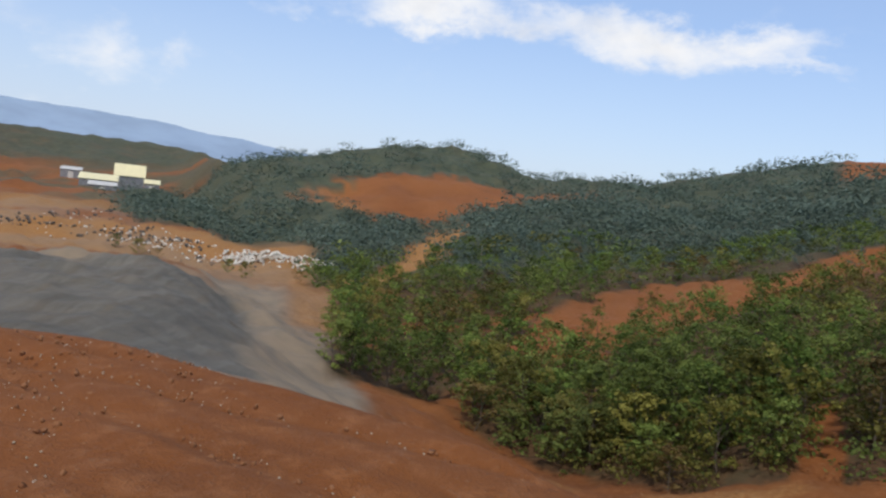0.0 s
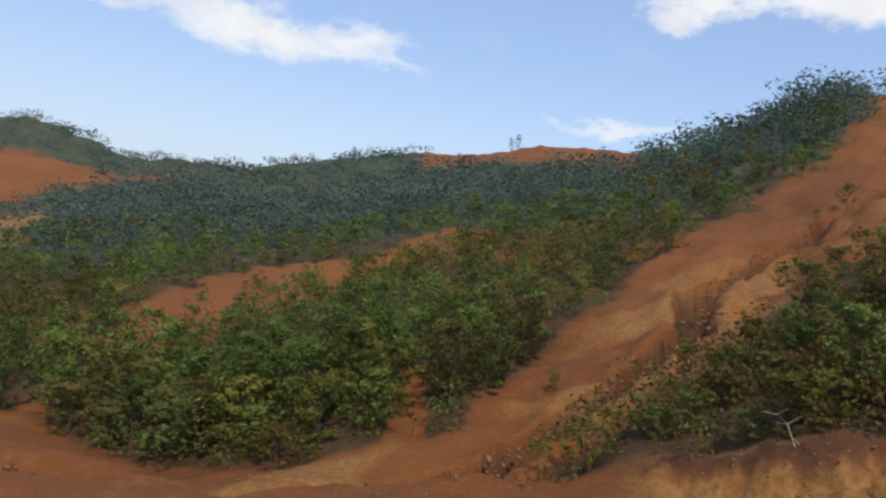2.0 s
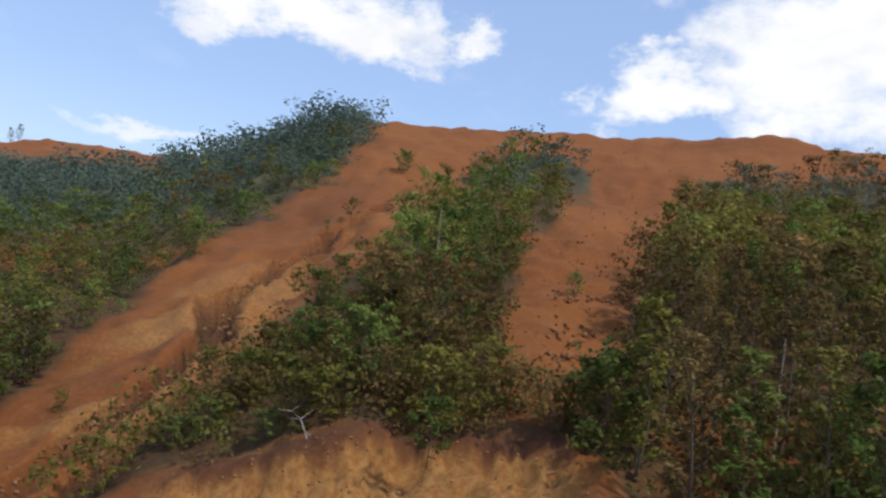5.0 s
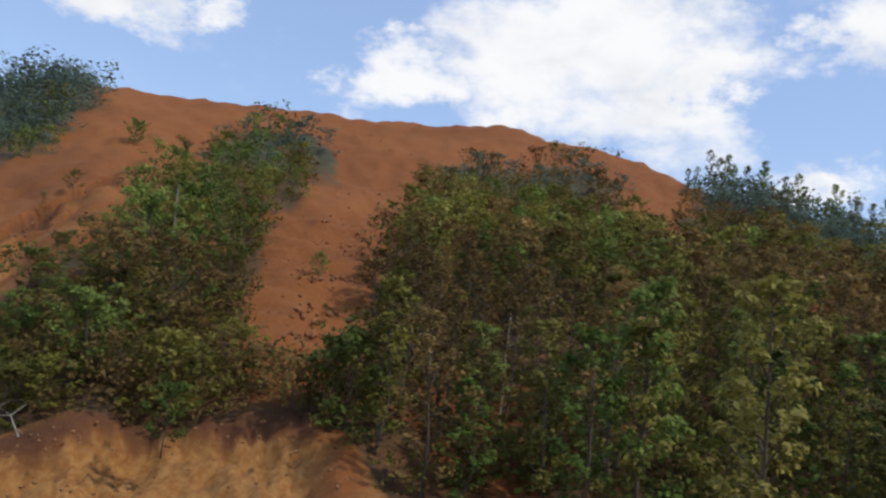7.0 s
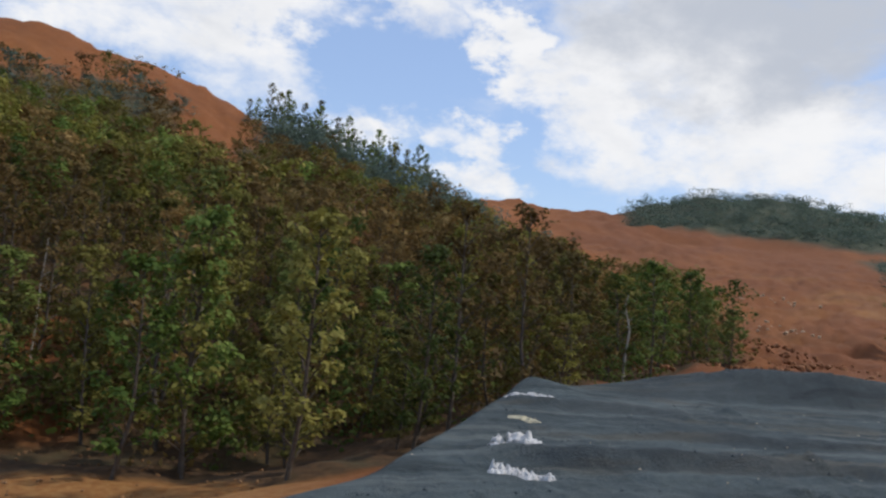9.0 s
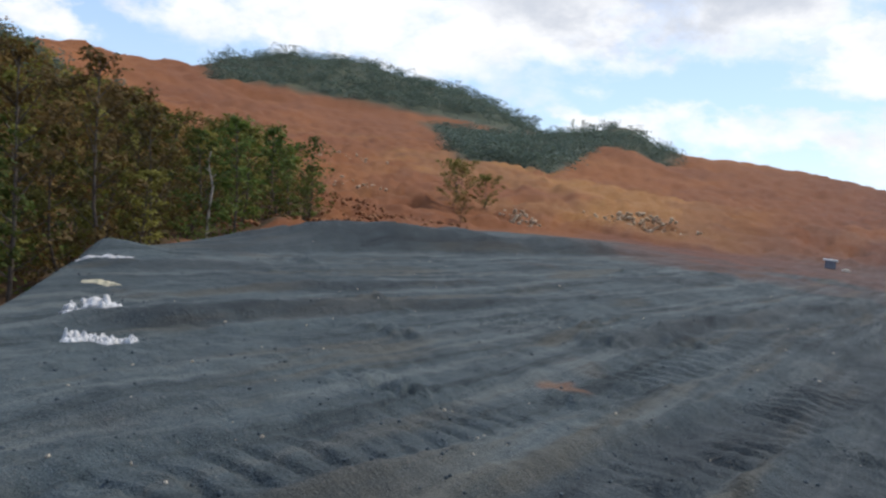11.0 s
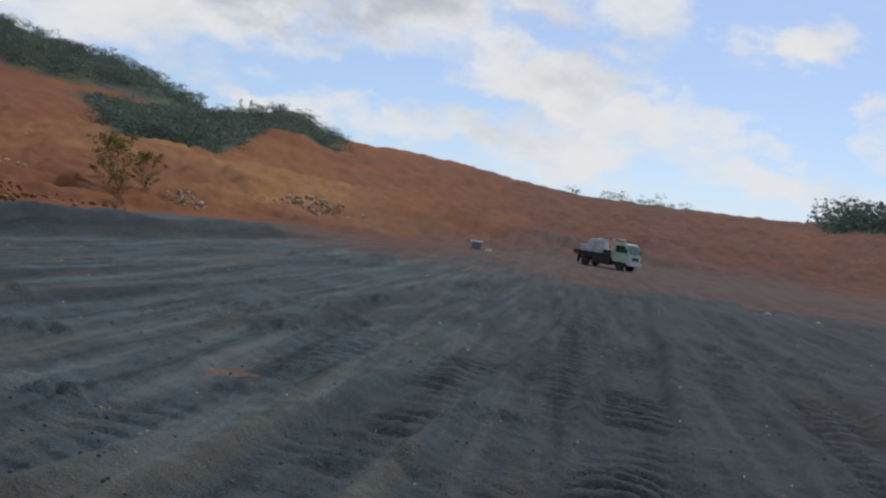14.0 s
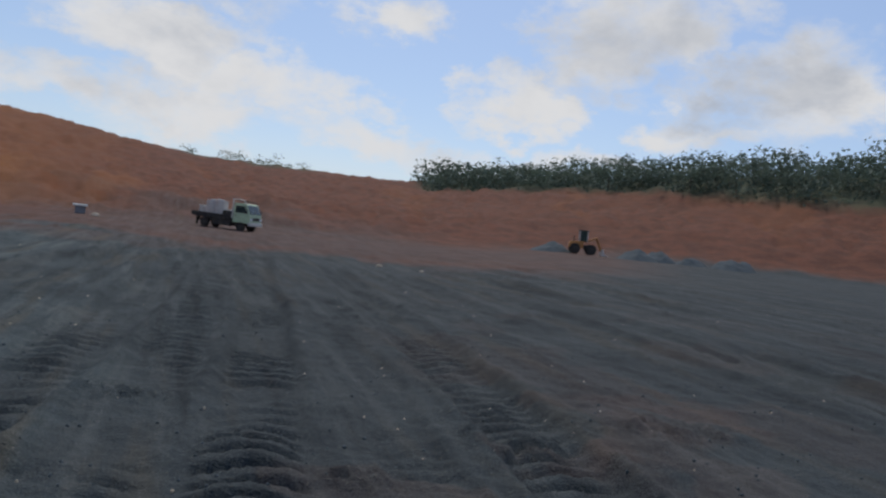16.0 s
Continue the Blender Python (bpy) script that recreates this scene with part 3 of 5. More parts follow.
def ground_sheet():
    bs = np.radians(np.r_[np.arange(-38, 94, .46), np.arange(94, 234, .31), np.arange(235.5, 321, 2.5)])
    rs = np.r_[np.linspace(.5, 2.4, 8), np.exp(np.arange(math.log(2.5), math.log(16), .008)), np.exp(np.arange(math.log(16.1), math.log(60), .0115)), np.exp(np.arange(math.log(60.5), math.log(4290), .024)), 4295.0]
    B, Rr = np.meshgrid(bs, rs, indexing="ij")
    x, y = (Rr * np.sin(B)).ravel(), (Rr * np.cos(B)).ravel()
    z = land(x, y) + ruts(x, y)
    b, r = polar(x, y)
    s = (b + 180) % 360 - 180
    foot, crest, ridge, bench = (contour(n, b) for n in ("foot", "crest", "ridge", "bench"))
    # the pointed heap at the yard's corner
    hx, hy = 12.5, -7.9
    z += np.clip(.22 - .17 * np.hypot(x - hx, y - hy), 0, 1)
    g = green(x, y)
    # undercut lip above the dug bench
    dug = step(43, 48, s) * step(77, 73, s)
    lip = r / foot + .03 * rough(x, y, 3, 45, 3)
    z -= dug * .85 * step(1.015, .975, lip) * step(.6, .8, r / foot)
    z += dug * (.26 * rough(x, y, 1.1, 48, 5, .72) + .25 * (.3 - np.abs(rough(s * .9, r * .25, 1.0, 73, 4, .6)))) * step(.72, .88, lip) * step(1.08, 1.0, lip)
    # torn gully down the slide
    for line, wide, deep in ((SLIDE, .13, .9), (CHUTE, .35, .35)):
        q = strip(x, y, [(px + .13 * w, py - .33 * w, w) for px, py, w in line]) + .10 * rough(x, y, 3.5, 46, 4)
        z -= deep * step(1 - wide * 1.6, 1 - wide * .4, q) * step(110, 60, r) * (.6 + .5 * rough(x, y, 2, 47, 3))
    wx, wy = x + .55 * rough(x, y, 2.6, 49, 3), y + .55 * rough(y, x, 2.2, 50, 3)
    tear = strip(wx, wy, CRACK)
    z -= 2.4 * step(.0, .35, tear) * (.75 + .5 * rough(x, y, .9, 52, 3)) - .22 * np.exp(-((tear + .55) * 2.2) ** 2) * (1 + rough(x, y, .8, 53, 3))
    # the trodden red apron in front of the yard
    apron = step(-45, -38, s) * step(96, 84, s) * step(1.15, .95, r / crest) * step(1.5, 3, r)
    z += apron * (.045 * rough(x, y, 1.5, 54, 4, .6) + .10 * (np.abs(rough(.5 * x + y, x * .12, .9, 55, 3)) - .3))
    spoil = spoil_mask(x, y)
    # thin the spoil on the lower slope, where haze is painted in
    spoil *= 1 - .45 * step(-40, -36, s) * step(-8, -12, s)
    ochre = dug * smear(r / foot, 1.12, 1.0, x, y, 2, .04, 23) * step(.55, .7, r / foot)
    ochre = np.maximum(ochre, step(77, 80, s) * step(112, 104, s) * step(1.05, 1.0, r / foot) * step(1.0, 1.2, r / crest) * .75)
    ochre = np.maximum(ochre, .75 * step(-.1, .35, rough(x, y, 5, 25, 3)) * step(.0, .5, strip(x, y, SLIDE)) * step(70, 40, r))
    ochre = np.maximum(ochre, .8 * step(128, 134, s) * step(172, 160, s) * smear(r, 50, 62, x, y, 14, 8, 27) * smear(r, 150, 110, x, y, 20, 25, 28) * step(-.5, .25, rough(x, y, 22, 29, 3)))
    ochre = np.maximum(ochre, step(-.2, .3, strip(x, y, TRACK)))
    ochre = np.maximum(ochre, .95 * step(-40, -37, s) * step(-4, -9, s) * step(60, 90, r) * step(300, 230, r) * step(-.8, .0, rough(x, y, 30, 30, 3)))
    brown = (step(148, 164, b) * step(245, 235, b) * smear(r, 20, 31, x, y, 6, 5, 16) * smear(r / crest, 1.5, 1.15, x, y, 12, .15, 34))
    brown = np.maximum(brown, .72 * step(160, 180, b) * step(245, 235, b) * step(1.0, 1.2, r / crest) * step(-.9, .2, rough(x, y, 40, 37, 3)))
    brown = np.maximum(brown, .4 * step(120, 128, s) * step(165, 150, s) * smear(r, 100, 160, x, y, 30, 30, 41))
    brown = np.maximum(brown, (.25 + .65 * step(162, 180, b)) * step(126, 132, b) * step(245, 235, b) * step(1.05, 1.2, r / crest) * (.8 + .2 * rough(x, y, 15, 40, 4)))
    ochre = np.maximum(ochre, step(-1.4, .2, strip(x + .4 * rough(x, y, .6, 56, 3), y + .4 * rough(y, x, .6, 57, 3), [(3.2, -6.9, .12), (2.9, -7.1, .1)])) * .25)
    spoil = spoil * (1 - .42 * step(-.8, .3, strip(x + .5 * rough(x, y, .7, 56, 3), y, [(3.2, -6.9, .15), (2.9, -7.1, .15)])))
    blotch = np.maximum(step(-.3, .4, strip(x + .8 * rough(x, y, .9, 63, 4), y + .8 * rough(y, x, .9, 64, 4), [(-5.0, -7.0, .5), (-4.2, -5.8, .6), (-3.5, -4.9, .5)])),
                        step(-.4, .4, strip(x + .6 * rough(x, y, .6, 63, 4), y, [(-1.2, -4.85, .25), (-1.5, -4.5, .25)])))
    # brown blotches; inside the torn crack the brown stands in for shade
    brown = np.maximum(brown, np.maximum(.9 * blotch, 1.0 * step(-.05, .2, tear)))
    spoil = spoil * (1 - .14 * blotch)
    face = step(126, 132, b) * step(245, 235, b) * step(1.05, 1.2, r / crest)
    turn = b + 1.6 * rough(x, y, 14, 33, 3)
    brown = brown * (1 - face * (.55 * ochre + .45 * step(-.1, .5, rough(turn, r / 40, 5, 58, 4)) * step(195, 165, b)))
    brown = np.maximum(brown, face * (.4 + .5 * step(165, 185, b)) * step(.05, .45, rough(turn * .9, r / 18, 4, 59, 4)))
    far_side = step(160, 180, b) * step(245, 235, b)
    brown = np.maximum(brown, .95 * far_side * step(1.0, 1.1, r / crest) * step(-1.1, -.3, rough(turn, r / 25, 3, 60, 4)))
    spoil = np.maximum(spoil, .48 * far_side * step(30, 40, r) * smear(r, 84, 60, x, y, 8, 8, 61))
    damp_and_shade = step(165, 185, b) * step(250, 235, b) * spoil
    # beds of the lugged ruts are darker
    damp_and_shade = np.maximum(damp_and_shade, .8 * rut_beds(x, y) * step(120, 128, b) * step(240, 230, b) * step(30, 14, r) * spoil)
    # the scarps' faces carry their shade in the spoil colour
    damp_and_shade = np.maximum(damp_and_shade, .85 * scarps(x, y)[1] * step(116, 126, b) * step(40, 22, r) * spoil)
    # shade painted onto the near face of the tipped bank
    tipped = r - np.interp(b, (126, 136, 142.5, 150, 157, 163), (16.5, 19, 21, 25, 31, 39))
    damp_and_shade = np.maximum(damp_and_shade, .75 * smear(tipped, -1.6, -1.1, x, y, .8, .3, 79) * step(2.5, 1, tipped) * step(127, 132, b) * step(163, 159, b))
    brown = np.maximum(brown, .8 * step(190, 200, b) * step(245, 235, b) * step(26, 9, r) * step(.0, .5, rough(x, y, 1.6, 38, 4)))
    spoil = spoil * (1 - .08 * step(190, 200, b) * step(245, 235, b) * step(26, 9, r) * step(.15, .5, rough(x, y, 1.6, 38, 4)))
    pale = smear(s, -18.5, -16.5, x, y, 3, 1.5, 17) * smear(s + .04 * (r - 30), -4, -6.5, x, y, 4, 1.2, 75) * step(11, 15, r) * step(86, 66, r) * (1 - spoil)
    ochre = np.maximum(ochre, .8 * step(-12, -10, s) * step(-5, -7, s) * smear(r, 44, 52, x, y, 6, 4, 76) * step(92, 78, r))
    pale = pale * (1 - .7 * step(-12, -10, s) * smear(r, 44, 52, x, y, 6, 4, 76))
    # pale under the lower spoil slope: haze put into its colour
    pale = np.maximum(pale, step(-42, -40, s) * step(-9, -12, s) * step(10, 13, r) * step(60, 52, r))
    pale = np.maximum(pale, .5 * step(-38, -34, s) * step(-13, -16, s) * step(12.5, 10, r) * step(1.05, 1.2, r / crest))
    # tan valley floor, its pale tone partly painted haze
    pale = np.maximum(pale, .45 * step(-40, -37, s) * step(-8, -13, s) * step(55, 80, r) * step(420, 250, r) * step(-.5, .4, rough(x, y, 18, 62, 4)))
    litter_and_shade = np.clip(g * 1.2, 0, 1) * step(-.55, .05, rough(x, y, 7, 39, 3) + .35)
    # dark topsoil along the lip, the overhang's shadow coloured into the same band
    humus_and_shade = dug * step(.995, 1.008, lip) * step(1.06, 1.025, lip)
    # the crack's inside is darkened further, as shade, with the litter colour
    ochre, brown, litter_and_shade = ochre * (1 - humus_and_shade), np.maximum(brown, .9 * humus_and_shade), np.maximum(np.maximum(litter_and_shade, .4 * humus_and_shade), .6 * step(.05, .3, tear))
    sward = g * step(75, 115, r) * .9
    sward = np.maximum(sward, .8 * step(-40, -36, s) * step(-12, -15, s) * step(230, 330, r) * step(-.45, .15, rough(x, y, 60, 78, 4)))
    me = bpy.data.meshes.new("ground")
    nb, nr = len(bs), len(rs)
    i = np.arange(nb)[:, None] * nr + np.arange(nr - 1)[None]
    j = ((np.arange(nb) + 1) % nb)[:, None] * nr + np.arange(nr - 1)[None]
    quads = np.stack([i, i + 1, j + 1, j], -1).reshape(-1, 4)[:, ::-1]
    me.vertices.add(len(x) + 1)
    co = np.r_[np.stack([x, y, z], 1), [[0, 0, 0]]]
    me.vertices.foreach_set("co", co.astype(np.float32).ravel())
    k = np.arange(nb) * nr
    hub = np.stack([np.full(nb, len(x)), np.roll(k, -1), k], 1)
    loops = np.r_[quads.ravel(), hub.ravel()]
    me.loops.add(len(loops))
    me.loops.foreach_set("vertex_index", loops.astype(np.int32))
    starts = np.r_[np.arange(len(quads)) * 4, len(quads) * 4 + np.arange(nb) * 3]
    me.polygons.add(len(starts))
    me.polygons.foreach_set("loop_start", starts.astype(np.int32))
    me.polygons.foreach_set("use_smooth", np.ones(len(starts), bool))
    for n, v in (("spoil", spoil), ("ochre", ochre), ("brown", brown), ("pale", pale), ("litter_and_shade", litter_and_shade), ("damp_and_shade", damp_and_shade), ("sward", sward)):
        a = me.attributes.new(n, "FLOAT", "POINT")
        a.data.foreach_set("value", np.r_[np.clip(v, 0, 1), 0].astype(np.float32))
    me.update(calc_edges=True)
    me.validate()
    me.materials.append(GROUND)
    return tagged(new("ground", me), "red laterite slopes and a yard of rutted dark spoil", "ground", kind="structure")


ground_sheet()


def settle(x, y):
    """The height on which a thing at x, y stands."""
    return float(land(x, y) + ruts(x, y))


# ---------------------------------------------------------------- helpers for things
def mesh_of(name, verts, faces, mats, slots=None, smooth=False):
    me = bpy.data.meshes.new(name)
    verts, faces = np.asarray(verts, np.float32), np.asarray(faces, np.int32)
    n = faces.shape[1]
    me.vertices.add(len(verts))
    me.vertices.foreach_set("co", verts.ravel())
    me.loops.add(faces.size)
    me.loops.foreach_set("vertex_index", faces.ravel())
    me.polygons.add(len(faces))
    me.polygons.foreach_set("loop_start", np.arange(len(faces), dtype=np.int32) * n)
    if slots is not None:
        me.polygons.foreach_set("material_index", np.asarray(slots, np.int32))
    if smooth:
        me.polygons.foreach_set("use_smooth", np.ones(len(faces), bool))
    me.update(calc_edges=True)
    for m in mats:
        me.materials.append(m)
    return me


def part(name, bm, material, parent, label=""):
    me = bpy.data.meshes.new(name)
    bm.to_mesh(me)
    bm.free()
    me.materials.append(material)
    ob = new(name, me)
    ob.parent = parent
    if label:
        tagged(ob, label)
    return ob


def under(name, me, parent, label=""):
    ob = new(name, me)
    ob.parent = parent
    return tagged(ob, label)


# ---------------------------------------------------------------- plants
def tube(path, radii, sides=6):
    """Vertices and quads of a bent, tapered limb."""
    path = np.asarray(path, float)
    vs, fs = [], []
    for i, (p, rad) in enumerate(zip(path, radii)):
        d = path[min(i + 1, len(path) - 1)] - path[max(i - 1, 0)]
        d /= np.linalg.norm(d) + 1e-9
        a = np.cross(d, (.31, .95, .05) if abs(d[2]) > .5 else (0, 0, 1))
        a /= np.linalg.norm(a)
        c = np.cross(d, a)
        for k in range(sides):
            t = 2 * math.pi * k / sides
            vs.append(p + rad * (a * math.cos(t) + c * math.sin(t)))
    for i in range(len(path) - 1):
        for k in range(sides):
            a, b = i * sides + k, i * sides + (k + 1) % sides
            fs.append((a, b, b + sides, a + sides))
    return np.array(vs), np.array(fs)


def joined(pieces):
    vs, fs, n = [], [], 0
    for v, f in pieces:
        vs.append(v)
        fs.append(f + n)
        n += len(v)
    return np.concatenate(vs), np.concatenate(fs)


def leaf_quads(centres, outward, length, width, rng, loose=.38):
    """Kite-shaped leaves, folded a little along the rib, their faces turned outward from the tuft."""
    n = len(centres)
    up = outward + rng.normal(0, loose, (n, 3))
    up /= np.linalg.norm(up, axis=1)[:, None] + 1e-9
    d = rng.normal(0, 1, (n, 3)) + outward * .6 - np.array([0, 0, .5])
    d -= up * (d * up).sum(1)[:, None]
    d /= np.linalg.norm(d, axis=1)[:, None] + 1e-9
    sd = np.cross(d, up)
    ln = (length * rng.uniform(.65, 1.3, n))[:, None]
    wd = (width * rng.uniform(.7, 1.25, n))[:, None]
    a, c = centres - d * ln * .5, centres + d * ln * .5 - up * ln * .12
    m = centres + up * wd * .12
    v = np.stack([a, m - sd * wd * .5, c, m + sd * wd * .5], 1).reshape(-1, 3)
    return v, np.arange(4 * n).reshape(-1, 4)


def tree_shape(rng, height, spread, leaves, size, lean=.05, low=.25, tufts=9, loose=.4, full=1.0, dome=0.0):
    """Trunk with limbs, and a ragged crown of leaves in tufts at the limbs' ends."""
    top = np.array([rng.normal(0, lean) * height, rng.normal(0, lean) * height, height * .86])
    bend = np.array([rng.normal(0, .03), rng.normal(0, .03), 0]) * height
    trunk = [np.zeros(3), top * .33 + bend, top * .66 + bend * .6, top]
    base = .011 * height + .012
    pieces = [tube([np.array([0, 0, -.35])] + trunk, [base * 1.25, base, base * .75, base * .5, base * .15])]
    ends, sizes = [top + (0, 0, height * .05)], [spread * .36]
    for i in range(tufts):
        t = low + (1 - low) * (i + rng.uniform(0, .8)) / tufts
        a = i * 2.4 + rng.uniform(-.5, .5)
        k = min(int(t * 3), 2)
        start = trunk[k] + (trunk[k + 1] - trunk[k]) * (t * 3 - k)
        reach = spread * (.35 + .65 * math.sin(math.pi * min(1, .25 + .75 * (1 - t)))) * rng.uniform(.55, 1.05)
        end = start + np.array([math.cos(a) * reach, math.sin(a) * reach, reach * rng.uniform(.25, .8)])
        mid = (start + end) / 2 + np.array([0, 0, -.07 * reach])
        pieces.append(tube([start, mid, end], [base * .42, base * .28, base * .08], 4))
        ends.append(end)
        sizes.append(spread * full * rng.uniform(.30, .52))
    share = np.array(sizes) ** 2
    count = np.maximum((leaves * share / share.sum()).astype(int), 6)
    cs, os_ = [], []
    for e, sz, n in zip(ends, sizes, count):
        d = rng.normal(0, 1, (n, 3))
        d /= np.linalg.norm(d, axis=1)[:, None]
        rad = sz * rng.uniform(.3, 1.06, n) ** .45
        cs.append(e + d * rad[:, None] * (1, 1, .72))
        way = e + d * rad[:, None] - np.array([0, 0, height * .35])
        way /= np.linalg.norm(way, axis=1)[:, None] + 1e-9
        os_.append((1 - dome) * d + dome * way + (0, 0, .35))
    tips = leaf_quads(np.concatenate(cs), np.concatenate(os_), size, size * .68, rng, loose)
    return joined(pieces), tips


def sapling(rng, height, spread, leaves, size, boughs=16, low=.12):
    """A slender young tree: thin stem, rising boughs, large leaves in loose whorls along the boughs' outer halves."""
    top = np.array([rng.normal(0, .05), rng.normal(0, .05), .97]) * height
    bend = np.array([rng.normal(0, .035), rng.normal(0, .035), 0]) * height
    trunk = [np.zeros(3), top * .33 + bend, top * .66 + bend * .6, top]
    base = .008 * height + .012
    pieces = [tube([np.array([0, 0, -.35])] + trunk, [base * 1.25, base, base * .75, base * .5, base * .15])]
    cs, os_ = [], []
    share = leaves // (boughs + 2)
    for i in range(boughs + 1):
        t = low + (1 - low) * (i + rng.uniform(-.3, .3)) / boughs
        t = min(max(t, .04), .99)
        k = min(int(t * 3), 2)
        start = trunk[k] + (trunk[k + 1] - trunk[k]) * (t * 3 - k)
        reach = spread * (1 - t) ** .62 * (.45 + .55 * min(1, t / .35)) * rng.uniform(.55, 1.15) + .10
        a = i * 2.4 + rng.uniform(-.6, .6)
        rise = rng.uniform(.35, 1.0) + .8 * t
        end = start + np.array([math.cos(a) * reach, math.sin(a) * reach, reach * rise])
        mid = start * .45 + end * .55 + np.array([0, 0, -.08 * reach])
        pieces.append(tube([start, mid, end], [base * .36, base * .25, base * .07], 4))
        for whorl, n in ((1.0, .42), (.78, .33), (.52, .25)):
            m = max(int(share * n * rng.uniform(.6, 1.4)), 3)
            p = start + (end - start) * whorl
            d = rng.normal(0, 1, (m, 3))
            d /= np.linalg.norm(d, axis=1)[:, None]
            rad = size * (.5 + 1.15 * rng.uniform(0, 1, m))[:, None]
            cs.append(p + d * rad * (1, 1, .6))
            os_.append(d * .5 + (0, 0, .9) + .35 * np.array([math.cos(a), math.sin(a), 0]))
    tips = leaf_quads(np.concatenate(cs), np.concatenate(os_), size, size * .6, rng, .45)
    return joined(pieces), tips


def spaced():
    """Places for stems, at a spacing that widens with distance."""
    rng = np.random.default_rng(5)
    out, r = [], 13.0
    while r < 560:
        gap = max(1.65, r * .037)
        n = int(math.radians(266) * r / gap)
        b = -33 + 266 * (np.arange(n) + rng.uniform(-.45, .45, n)) / n
        rr = r + rng.uniform(-.45, .45, n) * gap
        a = np.radians(b)
        out.append(np.stack([rr * np.sin(a), rr * np.cos(a), b, rr, np.full(n, gap)], 1))
        r += gap * .92
    p = np.concatenate(out)
    p = p[~((p[:, 2] > 73) & (p[:, 2] < 78.5) & (p[:, 3] < 24))]
    thin = (p[:, 2] > 78) & (p[:, 2] < 137) & (p[:, 3] < 60)
    p = p[~thin | (rng.uniform(0, 1, len(p)) < .72)]
    return p[green(p[:, 0], p[:, 1]) > rng.uniform(.25, .75, len(p))]


def dryness(x, y):
    b, r = polar(x, y)
    s = (b + 180) % 360 - 180
    return .13 + .1 * step(40, 60, s) + .46 * step(55, 80, s) * step(140, 128, s) + .3 * rough(x, y, 14, 71, 3) + .25 * step(26, 40, s) * step(52, 47, s) * step(40, 60, r) - .2 * step(126, 130, s) + .3 * step(79.5, 81, s) * step(85.5, 84, s) * step(34, 27, r)


def plant_forest():
    stems = spaced()
    rng = np.random.default_rng(21)
    s = (stems[:, 2] + 180) % 360 - 180
    woody = (s > 78) & (s < 137) & (stems[:, 3] < 140)
    belt = stems[:, 2] > 196
    height = np.where(woody, 3.9, np.where(belt, 4.4, 2.3)) * rng.uniform(.6, 1.4, len(stems))
    height *= np.where((s > 58) & (s < 78), 1.25, 1) * np.where(s > 124, .85, 1) * np.where(woody & (stems[:, 3] > 70), .85, 1)
    height = np.where(~woody & ~belt, height * np.clip(stems[:, 3] / 90, 1, 1.5), height)
    height = np.where((s > 64) & (s < 77) & (stems[:, 3] < 38), height * .5, height)
    height = np.where((s > 40) & (s < 60) & (stems[:, 3] < 50), height * .62, height)
    height = np.where(stems[:, 3] > 95, height * 1.25, height)
    height = np.where(stems[:, 3] > 230, height * 1.2, height)
    height = np.where((s > 125) & (s < 165) & (stems[:, 3] > 150), height * .55, height)
    height = np.where((np.abs(s) > 176) | (s < -170), height * .5, height)
    height = np.where((np.abs(s) < 26) & (stems[:, 3] > 200), height * .8, height)
    near = np.argsort(stems[:, 3])[:290]
    is_near = np.zeros(len(stems), bool)
    is_near[near] = True
    dry = dryness(stems[:, 0], stems[:, 1]) + rng.normal(0, .19, len(stems))
    kind = np.where(dry > .58, 2, np.where(dry > .32, 1, 0))
    # farther stems take the leaves that are coloured for haze
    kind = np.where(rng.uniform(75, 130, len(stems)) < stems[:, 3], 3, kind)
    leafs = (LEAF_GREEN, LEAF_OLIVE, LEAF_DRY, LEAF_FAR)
    labels = ("slender young tree with large green leaves on the slope", "young tree with olive-yellow leaves and a thin trunk",
              "half-dry young tree with brown leaves and bare twigs")
    bushes = ("leafy green shrub on the red slope", "olive-yellow leafy shrub on the red slope", "dry brown shrub with thin foliage on the slope")
    z = land(stems[:, 0], stems[:, 1])
    # a few built trees of each kind and height, then copies of them
    models = {}
    for k in range(3):
        for v in range(5):
            (tv, tf), (lv, lf) = sapling(rng, 5.0, 1.25, (1350, 1200, 850)[k], .165, 21, .08)
            models[k, v, True] = (mesh_of("trunk", tv, tf, [BARK], smooth=True), mesh_of("crown", lv, lf, [leafs[k]]))
            (tv, tf), (lv, lf) = sapling(rng, 2.5, 1.55, (1350, 1200, 900)[k], .155, 19, .02)
            models[k, v, False] = (mesh_of("trunk", tv, tf, [BARK], smooth=True), mesh_of("crown", lv, lf, [leafs[k]]))
    for i in near:
        k, v, w = int(kind[i]), int(rng.integers(5)), bool(woody[i])
        tree = tagged(new("young_tree" if w else "shrub"), labels[k] if w else bushes[k], "tree" if w else "shrub", "trees on the hillside" if w else "shrubs on the hillside")
        under("trunk" if w else "stem", models[k, v, w][0], tree)
        under("crown" if w else "foliage", models[k, v, w][1], tree)
        h = height[i] / (5 if w else 2.5)
        wide = h ** .6 * rng.uniform(.9, 1.15)
        tree.matrix_basis = Matrix.Translation((stems[i, 0], stems[i, 1], z[i] - .05)) @ Matrix.Rotation(rng.uniform(0, 6.3), 4, "Z") @ Matrix.Diagonal((wide, wide, h, 1))
    # the woods farther off, joined: trunks and leaf tufts
    middle, remote = [], []
    for v in range(8):
        (tv, tf), (lv, lf) = sapling(rng, 5.0, 2.3, 325, .36, 12, .03)
        middle.append((tv[:24], tf[tf.max(1) < 24], lv, lf))
